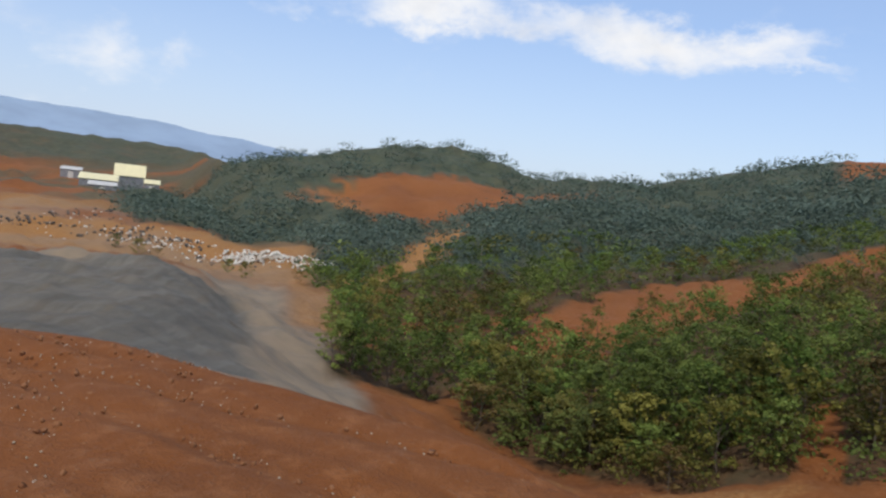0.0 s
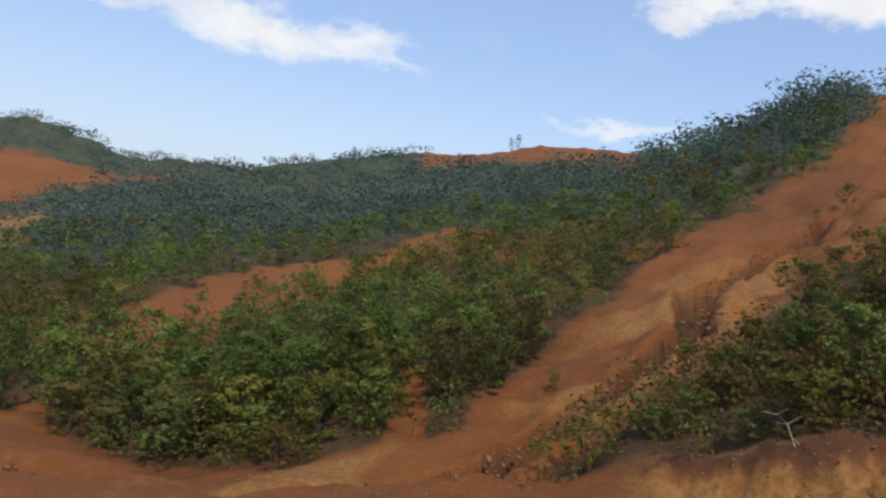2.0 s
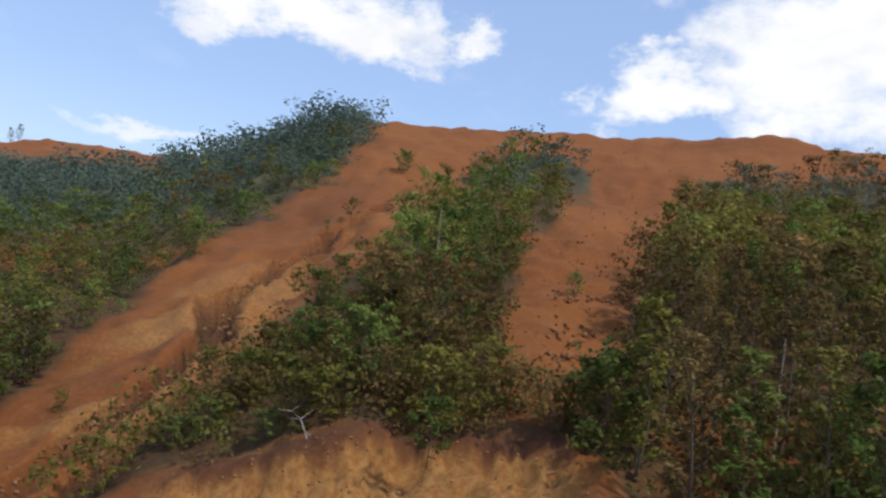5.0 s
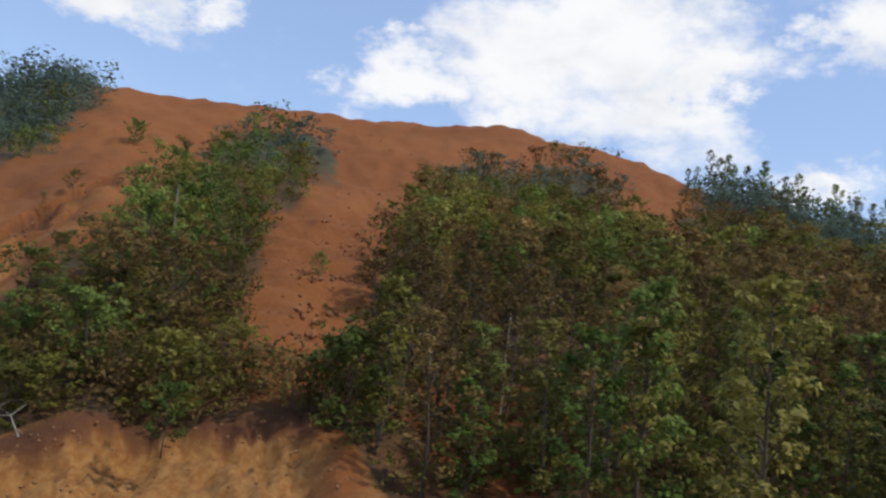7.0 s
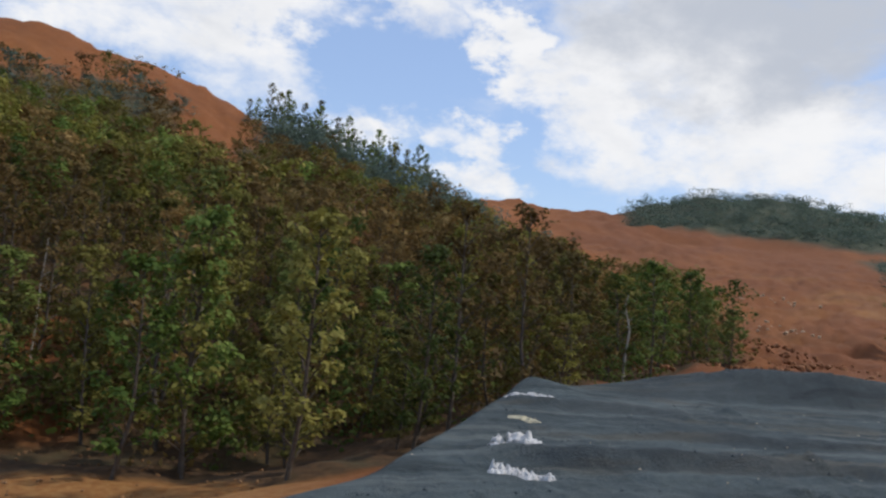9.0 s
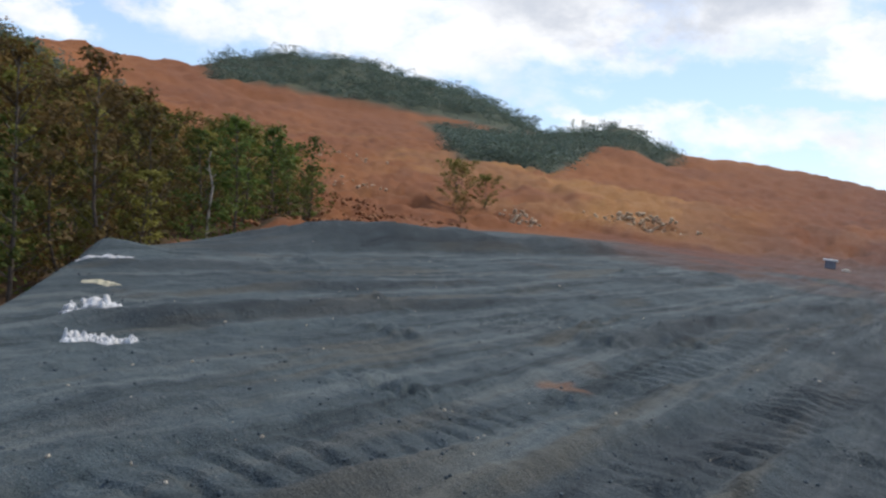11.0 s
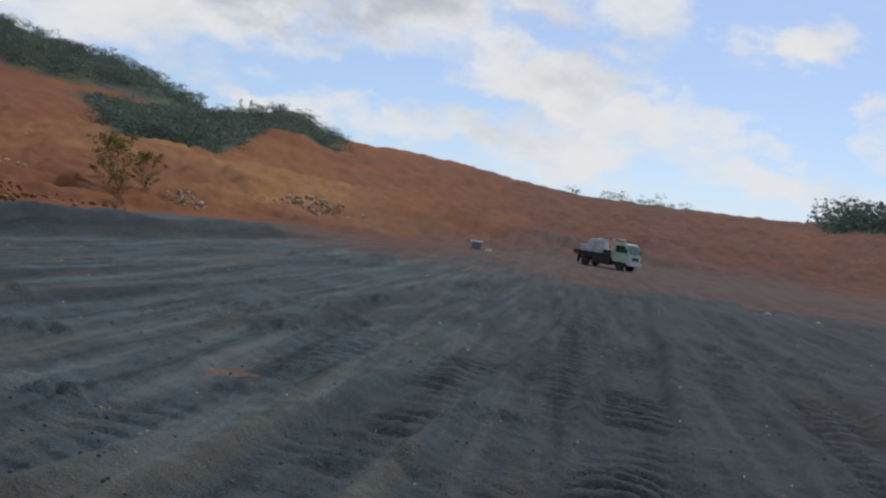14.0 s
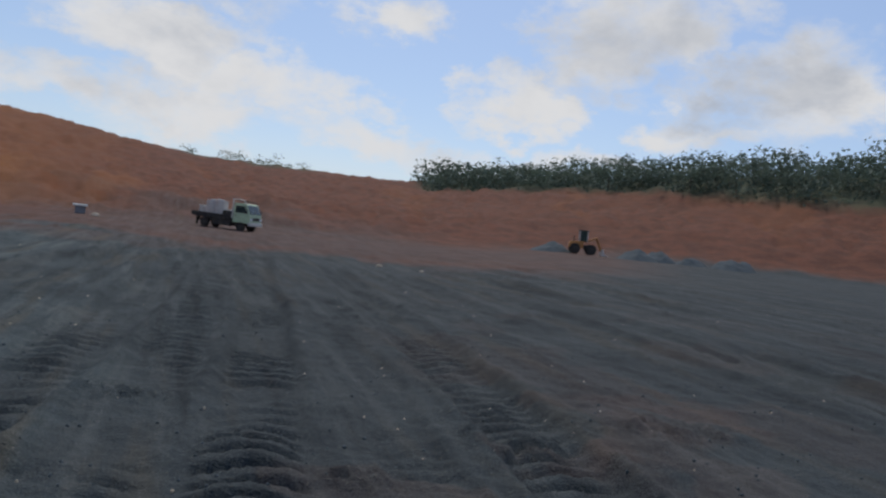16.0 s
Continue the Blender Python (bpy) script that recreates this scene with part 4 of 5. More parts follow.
        (tv, tf), (lv, lf) = tree_shape(rng, 5.0, 2.0, 165, .40, low=.12, tufts=7, loose=.5, full=1.25, dome=.5)
        remote.append((tv[:24], tf[tf.max(1) < 24], lv, lf))

    def woods(name, label, rows, shapes):
        """One mesh of trees: rows of x, y, foot height, tallness, breadth, kind of leaf."""
        vs, fs, sl, ti, n = [], [], [], [], 0
        for x, y, foot, high, wide, k in rows:
            tv, tf, lv, lf = shapes[int(rng.integers(8))]
            a = rng.uniform(0, 6.3)
            m = np.array([[math.cos(a) * wide, -math.sin(a) * wide, 0], [math.sin(a) * wide, math.cos(a) * wide, 0], [0, 0, high]])
            off = np.array([x, y, foot])
            vs += [tv @ m.T + off, lv @ m.T + off]
            fs += [tf + n, lf + n + len(tv)]
            sl += [np.zeros(len(tf), int), np.full(len(lf), 1 + int(k))]
            ti += [np.zeros(len(tf)), np.full(len(lf), rng.uniform(0, 1))]
            n += len(tv) + len(lv)
        me = mesh_of(name, np.concatenate(vs), np.concatenate(fs), [BARK, *leafs], np.concatenate(sl))
        me.attributes.new("tint", "FLOAT", "FACE").data.foreach_set("value", np.concatenate(ti).astype(np.float32))
        tagged(new(name, me), label, "woods", kind="stuff")

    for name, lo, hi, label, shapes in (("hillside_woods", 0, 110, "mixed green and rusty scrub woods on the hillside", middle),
                                        ("distant_woods", 110, 600, "woods on the farther ridges, leaf colour greyed for haze", remote)):
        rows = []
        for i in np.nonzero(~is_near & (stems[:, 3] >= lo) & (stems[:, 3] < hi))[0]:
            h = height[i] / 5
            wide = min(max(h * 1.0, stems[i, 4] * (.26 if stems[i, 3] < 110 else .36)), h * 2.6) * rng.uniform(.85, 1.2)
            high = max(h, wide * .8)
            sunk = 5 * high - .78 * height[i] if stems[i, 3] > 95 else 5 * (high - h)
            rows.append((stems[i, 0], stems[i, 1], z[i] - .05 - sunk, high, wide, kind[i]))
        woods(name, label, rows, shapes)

    def thicket(b0, b1, r0, r1, gap, tall, fits):
        """Close-set crowns over a stretch of ridge, given by bearings, distances and spacing."""
        rows, r = [], r0
        while r < r1:
            n = max(int(radians(b1 - b0) * r / gap), 1)
            b = b0 + (b1 - b0) * (np.arange(n) + rng.uniform(-.1, 1.1, n)) / n
            rr = r + rng.uniform(-.5, .5, n) * gap
            x, y = rr * np.sin(np.radians(b)), rr * np.cos(np.radians(b))
            keep = (green(x, y) > .4) & fits(b, rr)
            for px_, py_, foot in zip(x[keep], y[keep], land(x[keep], y[keep])):
                h = tall * rng.uniform(.6, 1.55) / 5
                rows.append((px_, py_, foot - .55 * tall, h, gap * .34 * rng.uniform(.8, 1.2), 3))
            r += gap
        return rows

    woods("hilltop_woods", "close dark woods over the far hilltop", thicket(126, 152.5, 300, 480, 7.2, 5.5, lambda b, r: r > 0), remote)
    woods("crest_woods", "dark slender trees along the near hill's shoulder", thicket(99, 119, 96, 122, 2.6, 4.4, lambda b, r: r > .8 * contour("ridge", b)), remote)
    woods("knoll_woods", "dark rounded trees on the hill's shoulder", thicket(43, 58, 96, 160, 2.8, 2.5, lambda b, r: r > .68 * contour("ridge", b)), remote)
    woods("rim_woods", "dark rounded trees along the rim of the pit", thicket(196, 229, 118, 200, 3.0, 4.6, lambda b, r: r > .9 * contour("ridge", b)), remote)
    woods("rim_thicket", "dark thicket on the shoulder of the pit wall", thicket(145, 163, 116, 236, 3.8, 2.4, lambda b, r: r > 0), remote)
    # low undergrowth along the foot of the woods
    vs, fs, sl, n = [], [], [], 0
    low = [tree_shape(rng, 1.3, 1.0, 130, .17, low=.02, tufts=6, loose=.6) for v in range(6)]
    for i in range(820):
        b = rng.uniform(3, 138)
        r = float(contour("foot", b)) * rng.uniform(.96, 1.55)
        x, y = r * math.sin(radians(b)), r * math.cos(radians(b))
        if ((b > 122 or b < 76) and green(x, y) < .4) or (b > 76 and rng.uniform() < .45):
            continue
        lv = low[int(rng.integers(6))][1][0]
        a, k = rng.uniform(0, 6.3), rng.uniform(.6, 1.3)
        m = np.array([[math.cos(a), -math.sin(a), 0], [math.sin(a), math.cos(a), 0], [0, 0, 1]]) * k
        vs.append(lv @ m.T + (x, y, float(land(x, y)) - .15))
        nl = len(lv) // 4
        fs.append(np.arange(4 * nl).reshape(-1, 4) + n)
        sl.append(np.full(nl, int(rng.integers(3)) if b > 76 else int(rng.integers(1, 3)) if b > 44 else int(rng.integers(2))))
        n += 4 * nl
    me = mesh_of("undergrowth", np.concatenate(vs), np.concatenate(fs), list(leafs), np.concatenate(sl))
    tagged(new("undergrowth", me), "low dry and green undergrowth along the foot of the woods", "undergrowth", kind="stuff")
    return models


TREES = plant_forest()


# ---------------------------------------------------------------- more materials
WHITE_PAINT = plain("dusty_white_paint", (.70, .72, .68), (.52, .50, .45), 2.5, .45, 0, .05)
GREEN_WHITE = plain("pale_green_paint", (.50, .62, .40), (.40, .48, .33), 2.5, .45, 0, .05)
ORANGE_PAINT = plain("faded_orange_paint", (.50, .22, .06), (.36, .17, .07), 3, .6, 0, .05)
DARK_STEEL = plain("dark_steel", (.035, .035, .038), (.075, .065, .055), 4, .7, .3, .1)
RUBBER = plain("tyre_rubber", (.022, .022, .023), (.06, .05, .042), 8, .9, 0, .2)
TANK_PLASTIC = plain("dusty_tank_plastic", (.62, .58, .54), (.46, .40, .36), 2, .55, 0, .1)
SACK = plain("dirty_white_sacking", (.68, .66, .62), (.45, .42, .38), 7, .8, 0, .5, .02)
YELLOW_SHEET = plain("yellowed_plastic_sheet", (.52, .45, .28), (.36, .32, .22), 6, .7, 0, .4, .02)
CREAM_ROOF = plain("cream_roof_sheet", (.80, .72, .42), (.70, .62, .38), .8, .6, 0, .1)
GREY_WALL = plain("grey_wall_cladding", (.16, .17, .19), (.26, .26, .27), .7, .8, 0, .1)
PALE_WALL = plain("pale_wall_cladding", (.62, .60, .55), (.48, .46, .42), .7, .8, 0, .1)
ROCK = plain("ochre_rock", (.22, .105, .042), (.29, .16, .075), 3, .95, 0, .7, .04)
RED_ROCK = plain("reddish_rock", (.20, .080, .032), (.28, .13, .06), 3, .95, 0, .7, .04)
TAN_ROCK = plain("tan_rock", (.36, .25, .15), (.46, .36, .24), 3, .95, 0, .7, .04)
PALE_ROCK = plain("pale_rock", (.50, .44, .34), (.36, .29, .20), 3, .95, 0, .7, .04)
RUBBLE = plain("white_rubble", (.80, .77, .70), (.55, .49, .40), 2, .95, 0, .5, .05)
SCRAP = plain("dark_scrap", (.05, .05, .05), (.14, .11, .09), 2, .8, 0, .4, .05)
SPOIL = plain("dark_spoil", (.046, .058, .064), (.078, .094, .100), 1.2, .95, 0, .6, .05)
LAMP = plain("headlight_lens", (.75, .77, .78), (.6, .62, .64), 9, .15, 0, 0)


def glass_material():
    m = Mat("dark_cab_glass", .06)
    m.b.inputs["Specular IOR Level"].default_value = .6
    return m.color(m.mix(m.ramp(m.noise(3), .4, .7), (.03, .045, .045), (.05, .065, .062)))


GLASS = glass_material()


# ---------------------------------------------------------------- shapes
def block(x0, x1, y0, y1, z0, z1, bevel=.02, taper=None):
    bm = bmesh.new()
    bmesh.ops.create_cube(bm, size=1)
    for v in bm.verts:
        hi = v.co.z > 0
        v.co = ((x0 + x1) / 2 + v.co.x * (x1 - x0), (y0 + y1) / 2 + v.co.y * (y1 - y0), (z0 + z1) / 2 + v.co.z * (z1 - z0))
        if taper and hi:
            v.co.x += taper if v.co.x > (x0 + x1) / 2 else 0
    if bevel:
        bmesh.ops.bevel(bm, geom=list(bm.edges), offset=bevel, segments=2, affect="EDGES", profile=.6)
    return bm


def prism(outline, y0, y1, bevel=.03):
    """A side outline in x and z, drawn out from y0 to y1."""
    bm = bmesh.new()
    a = [bm.verts.new((x, y0, z)) for x, z in outline]
    b = [bm.verts.new((x, y1, z)) for x, z in outline]
    bm.faces.new(a)
    bm.faces.new(list(reversed(b)))
    n = len(a)
    for i in range(n):
        bm.faces.new((a[(i + 1) % n], a[i], b[i], b[(i + 1) % n]))
    bmesh.ops.recalc_face_normals(bm, faces=list(bm.faces))
    if bevel:
        bmesh.ops.bevel(bm, geom=list(bm.edges), offset=bevel, segments=2, affect="EDGES", profile=.6)
    return bm


def drum(radius, depth, sides=24, axis="Z", bevel=.03):
    bm = bmesh.new()
    bmesh.ops.create_cone(bm, cap_ends=True, segments=sides, radius1=radius, radius2=radius, depth=depth)
    rim = [e for e in bm.edges if abs(e.verts[0].co.z - e.verts[1].co.z) < 1e-6]
    bmesh.ops.bevel(bm, geom=rim, offset=bevel, segments=2, affect="EDGES")
    if axis == "Y":
        bmesh.ops.rotate(bm, verts=bm.verts, matrix=Matrix.Rotation(radians(90), 3, "X"))
    return bm


def moved(bm, x, y, z):
    bmesh.ops.translate(bm, verts=bm.verts, vec=(x, y, z))
    return bm


def limb(points, radii, sides=7):
    v, f = tube(np.array(points, float), radii, sides)
    bm = bmesh.new()
    vs = [bm.verts.new(p) for p in v]
    for q in f:
        bm.faces.new([vs[i] for i in q])
    bm.faces.new(list(reversed(vs[:sides])))
    bm.faces.new(vs[-sides:])
    return bm


def stone(rng, size, flat=.7):
    bm = bmesh.new()
    bmesh.ops.create_icosphere(bm, subdivisions=1, radius=size / 2)
    seed = rng.uniform(0, 90)
    for v in bm.verts:
        v.co *= 1 + .38 * noise.noise(v.co * (1.8 / size) + Vector((seed, 0, 0)))
        v.co.z *= flat
    return bm


def stand(ob, x, y, turn=0.0, sink=0.0):
    ob.matrix_basis = Matrix.Translation((x, y, settle(x, y) - sink)) @ Matrix.Rotation(radians(turn), 4, "Z")
    return ob


# ---------------------------------------------------------------- the parked truck and its load
def light_truck():
    t = tagged(new("light_truck"), "dusty white light flatbed truck parked on the red-brown yard", "truck")
    part("chassis", block(-2.2, 1.9, -.42, .42, .42, .62, .02), DARK_STEEL, t, "dark steel chassis frame")
    cab = part("cab", prism([(.95, .62), (2.28, .62), (2.36, .95), (2.30, 1.28), (1.98, 1.98), (1.8, 2.05), (.98, 2.03)], -.84, .84, .05), GREEN_WHITE, t, "pale green-white cab")
    for side in (-1, 1):
        w = part("side_window", prism([(1.12, 1.34), (2.06, 1.34), (1.86, 1.84), (1.14, 1.84)], side * .83, side * .855, .004), GLASS, cab, "dark side window")
        d = part("door", prism([(1.06, .74), (2.02, .74), (2.10, 1.27), (1.06, 1.27)], side * .835, side * .86, .006), GREEN_WHITE, cab)
        part("door_handle", block(1.12, 1.28, min(side * .86, side * .885), max(side * .86, side * .885), 1.13, 1.17, .005), DARK_STEEL, d)
        part("mirror", block(2.12, 2.18, min(side * .95, side * 1.08), max(side * .95, side * 1.08), 1.32, 1.66, .02), DARK_STEEL, cab, "black door mirror")
        part("mirror_arm", limb([(2.1, side * .83, 1.62), (2.14, side * 1.0, 1.66)], [.012, .012]), DARK_STEEL, cab)
        part("headlight", block(2.30, 2.385, min(side * .50, side * .80), max(side * .50, side * .80), .86, 1.04, .03), LAMP, cab, "clear headlight")
        part("indicator", block(2.30, 2.375, min(side * .74, side * .82), max(side * .74, side * .82), 1.06, 1.13, .01), YELLOW_SHEET, cab)
    wind = prism([(2.295, 1.32), (2.325, 1.32), (2.025, 1.93), (1.995, 1.93)], -.74, .74, .004)
    part("windscreen", wind, GLASS, cab, "dark sloping windscreen")
    part("grille", block(2.30, 2.392, -.46, .46, .88, 1.08, .02), DARK_STEEL, cab, "black grille")
    part("bumper", block(2.22, 2.45, -.86, .86, .48, .74, .04), WHITE_PAINT, t, "white front bumper")
    part("wiper", limb([(2.33, -.3, 1.33), (2.18, .18, 1.62)], [.012, .008]), DARK_STEEL, cab)
    part("flatbed", block(-2.4, .84, -.88, .88, .74, .86, .015), DARK_STEEL, t, "dark flatbed deck")
    for side in (-1, 1):
        part("side_board", block(-2.4, .82, min(side * .86, side * .90), max(side * .86, side * .90), .80, 1.08, .01), DARK_STEEL, t, "low dark side board")
        part("mudguard", prism([(-1.95, .60), (-1.85, .76), (-.85, .76), (-.75, .60), (-.82, .58), (-.9, .70), (-1.8, .70), (-1.9, .58)], side * .62, side * .88, .01), DARK_STEEL, t)
    part("tail_board", block(-2.44, -2.4, -.88, .88, .78, 1.08, .01), DARK_STEEL, t)
    board = part("headboard", block(.84, .90, -.86, .86, .86, 1.72, .01), WHITE_PAINT, t, "white tubular headboard frame")
    for y in (-.82, .82):
        part("post", limb([(.87, y, 1.2), (.87, y, 2.28)], [.045, .045]), WHITE_PAINT, board)
    for z in (1.7, 2.26):
        part("rail", limb([(.87, -.82, z), (.87, .82, z)], [.03, .03]), WHITE_PAINT, board)
    rack = part("roof_rack", limb([(.87, .7, 2.27), (1.95, .7, 2.16)], [.022, .022]), DARK_STEEL, t, "dark roof rack bars")
    part("bar", limb([(.87, -.7, 2.27), (1.95, -.7, 2.16)], [.022, .022]), DARK_STEEL, rack)
    part("bar", limb([(1.9, -.72, 2.165), (1.9, .72, 2.165)], [.022, .022]), DARK_STEEL, rack)
    for x, ys in ((1.62, (-.72, .72)), (-1.35, (-.70, .70))):
        for y in ys:
            wheel = new("wheel")
            wheel.parent = t
            wheel.location = (x, y, .36)
            part("tyre", drum(.36, .24, 28, "Y", .05), RUBBER, wheel)
            part("rim", drum(.19, .26, 18, "Y", .02), DARK_STEEL, wheel, "dull steel rim")
            part("hub", drum(.07, .30, 12, "Y", .01), DARK_STEEL, wheel)
    for side in (-1, 1):
        # dark block added to darken the truck's underside
        part("underdeck_block", block(-.70, .78, min(side * .66, side * .84), max(side * .66, side * .84), .30, .72, .02), DARK_STEEL, t, "dark block added under the deck")
        part("mud_flap", block(-2.02, -1.99, min(side * .58, side * .86), max(side * .58, side * .86), .12, .74, .004), RUBBER, t)
    part("fuel_tank", moved(drum(.2, .7, 18, "Y", .03), -.1, .45, .45), DARK_STEEL, t)
    return t


def tank(r, h):
    t = tagged(new("plastic_tank"), "dusty white plastic water tank on the flatbed", "tank", "tanks on the truck")
    part("body", moved(drum(r, h, 28, "Z", .07), 0, 0, h / 2), TANK_PLASTIC, t)
    for k in range(4):
        part("rib", moved(drum(r * 1.025, .035, 28, "Z", .01), 0, 0, h * (.2 + .2 * k)), TANK_PLASTIC, t)
    part("lid", moved(drum(r * .32, .08, 18, "Z", .015), 0, 0, h + .03), WHITE_PAINT, t, "white screw lid")
    return t


def crate(w, d, h, label, material):
    c = tagged(new("crate"), label, "crate", "load of the truck")
    part("box", moved(block(-w / 2, w / 2, -d / 2, d / 2, 0, h, .02), 0, 0, 0), material, c)
    part("lid", block(-w / 2 - .015, w / 2 + .015, -d / 2 - .015, d / 2 + .015, h, h + .04, .01), WHITE_PAINT, c)
    for k in (-1, 1):
        part("batten", block(-w / 2 - .012, w / 2 + .012, k * d * .3 - .03, k * d * .3 + .03, h * .1, h * .95, .006), material, c)
    return c


TRUCK_AT = (-2.31, -53.95)
truck_pose = Matrix.Translation((*TRUCK_AT, settle(*TRUCK_AT) - .03)) @ Matrix.Rotation(radians(180 - 34), 4, "Z") @ Matrix.Rotation(radians(1.0), 4, "Y") @ Matrix.Scale(.92, 4)
light_truck().matrix_basis = truck_pose
for px_, py_, r_, h_ in ((-1.0, .36, .48, 1.2), (-.38, -.30, .47, 1.18), (-1.08, -.44, .42, 1.12)):
    tank(r_, h_).matrix_basis = truck_pose @ Matrix.Translation((px_, py_, .862))
crate(.72, .8, .52, "open grey tool crate on the flatbed", DARK_STEEL).matrix_basis = truck_pose @ Matrix.Translation((.36, -.3, .862))
crate(.5, .55, .42, "pale plastic crate on the flatbed", TANK_PLASTIC).matrix_basis = truck_pose @ Matrix.Translation((.42, .42, .862))
crate(.62, .9, .62, "pale plastic crate at the truck's tail", TANK_PLASTIC).matrix_basis = truck_pose @ Matrix.Translation((-1.98, .25, .862))


# ---------------------------------------------------------------- small things in the yard
def crumpled(name, w, d, h, material, seed, label, category, group=""):
    """A heap of thrown-down sacking or sheet, full of folds."""
    n = 22
    rng = np.random.default_rng(seed)
    u, v = np.meshgrid(np.linspace(-1, 1, n), np.linspace(-1, 1, n), indexing="ij")
    fall = np.clip(1.05 - (np.abs(u) ** 2.4 + np.abs(v) ** 2.4), 0, 1) ** .5
    o = rng.uniform(0, 50)
    fold = np.abs(rough(u * 2 + o, v * .7, .55, seed, 2)) + .4 * np.abs(rough(u + o, v * 2, .5, seed + 3, 2))
    x = u * w / 2 * (1 + .25 * rough(u + o, v, .6, seed + 5, 2))
    y = v * d / 2 * (1 + .3 * rough(v, u + o, .6, seed + 6, 2))
    z = fall * h * (.2 + .45 * fold) - .015
    vs = np.stack([x, y, z], -1).reshape(-1, 3)
    i = (np.arange(n - 1)[:, None] * n + np.arange(n - 1)[None]).ravel()
    fs = np.stack([i, i + n, i + n + 1, i + 1], 1)
    ob = tagged(new(name, mesh_of(name, vs, fs, [material])), label, category, group)
    sol = ob.modifiers.new("thickness", "SOLIDIFY")
    sol.thickness = .012
    return ob


def yard_litter():
    rng = np.random.default_rng(3)
    stand(crumpled("plastic_sheet", .50, .26, 0.08, YELLOW_SHEET, 4, "yellowed crumpled plastic sheet lying on the spoil", "sheet"), 9.10, -5.80, 20)
    stand(crumpled("torn_sack", .42, .28, 0.21, SACK, 7, "torn white sack with ribbed folds on the spoil", "sack", "torn sacks"), 7.38, -4.70, 35)
    stand(crumpled("torn_sack", .16, .13, 0.16, SACK, 8, "upright rag of white sacking on the spoil", "sack", "torn sacks"), 7.62, -4.50, 10)
    stand(crumpled("torn_sack", .22, .18, 0.07, SACK, 9, "flat scrap of white sacking on the spoil", "sack", "torn sacks"), 7.30, -4.35, 60)
    stand(crumpled("torn_sack", .17, .14, 0.15, SACK, 10, "crumpled rag of pale sacking on the spoil", "sack", "torn sacks"), 6.46, -3.86, 60)
    for k in range(9):
        a = (k - 3) * .055 + rng.uniform(-.03, .03)
        x, y = 6.30 - a * .55 + rng.uniform(-.07, .07), -4.0 - a * .85 + rng.uniform(-.07, .07)
        stand(crumpled("paper_scrap", rng.uniform(.12, .24), rng.uniform(.10, .17), rng.uniform(.06, .14), SACK, 30 + k, "scrap of dirty white paper on the spoil", "scrap", "scraps"), x, y, rng.uniform(0, 180))
    for k in range(10):
        a = (k - 4.5) * .075
        x, y = 10.75 - a * .5, -6.85 - a * .85
        stand(crumpled("paper_scrap", rng.uniform(.09, .2), rng.uniform(.07, .15), rng.uniform(.03, .08), SACK, 50 + k, "scrap of dirty white paper on the spoil", "scrap", "scraps"), x, y, rng.uniform(0, 180))
    for k, (x, y) in enumerate(((-7.1, -29.0), (-8.7, -28.5), (5.5, -51.0))):
        ob = tagged(new("pale_stone"), "pale stone lying on the dark yard", "stone", "stones in the yard")
        part("body", stone(rng, (.3, .2, .6)[k]), PALE_ROCK, ob)
        stand(ob, x, y)


yard_litter()


def pump_box():
    b = tagged(new("pump_box"), "small dark box with a white lid at the yard's edge", "box")
    part("body", block(-.3, .3, -.25, .25, 0, .45, .02), GREY_WALL, b)
    part("lid", block(-.4, .4, -.34, .34, .45, .56, .03, .05), WHITE_PAINT, b, "white overhanging lid")
    for x in (-.26, .26):
        part("foot", block(x - .04, x + .04, -.2, .2, -.06, .02, .005), DARK_STEEL, b)
    return b


stand(pump_box(), 6.5, -52.0, 8)


def loader():
    m = tagged(new("wheel_loader"), "dark earth-moving machine with orange lift arms parked below the pit wall", "machine")
    part("rear_body", prism([(-1.9, .7), (-.2, .7), (-.2, 1.55), (-1.7, 1.45), (-1.9, 1.2)], -.75, .75, .05), ORANGE_PAINT, m, "faded orange engine cover")
    part("front_frame", block(-.1, 1.2, -.4, .4, .6, 1.1, .04), DARK_STEEL, m)
    cab = part("cab", prism([(-.75, 1.5), (.25, 1.5), (.2, 2.75), (-.7, 2.75)], -.6, .6, .04), GLASS, m, "glazed cab")
    for x in (-.72, .2):
        for y in (-.6, .6):
            part("pillar", limb([(x, y, 1.5), (x, y, 2.78)], [.06, .06]), TANK_PLASTIC, cab)
    part("cab_roof", block(-.85, .35, -.68, .68, 2.75, 2.88, .03), DARK_STEEL, cab)
    for y in (-.45, .45):
        part("lift_arm", limb([(.1, y, 1.5), (1.3, y, 2.1), (2.1, y, .5)], [.11, .11, .09]), ORANGE_PAINT, m, "faded orange lift arm")
    part("bucket", prism([(2.0, .05), (2.9, .05), (2.3, .25), (2.15, .85), (2.0, .85)], -1.1, 1.1, .02), TANK_PLASTIC, m, "worn pale bucket")
    part("exhaust", limb([(-1.3, .3, 1.4), (-1.3, .3, 2.2)], [.05, .05]), DARK_STEEL, m)
    for x in (-1.2, .75):
        for y in (-.85, .85):
            w = new("wheel")
            w.parent = m
            w.location = (x, y, .62)
            part("tyre", drum(.62, .45, 24, "Y", .08), RUBBER, w)
            part("rim", drum(.32, .47, 16, "Y", .02), DARK_STEEL, w)
    return m


machine = loader()
stand(machine, -36.2, -66.2, 158)
machine.matrix_basis = machine.matrix_basis @ Matrix.Diagonal((.8, .8, .8, 1))


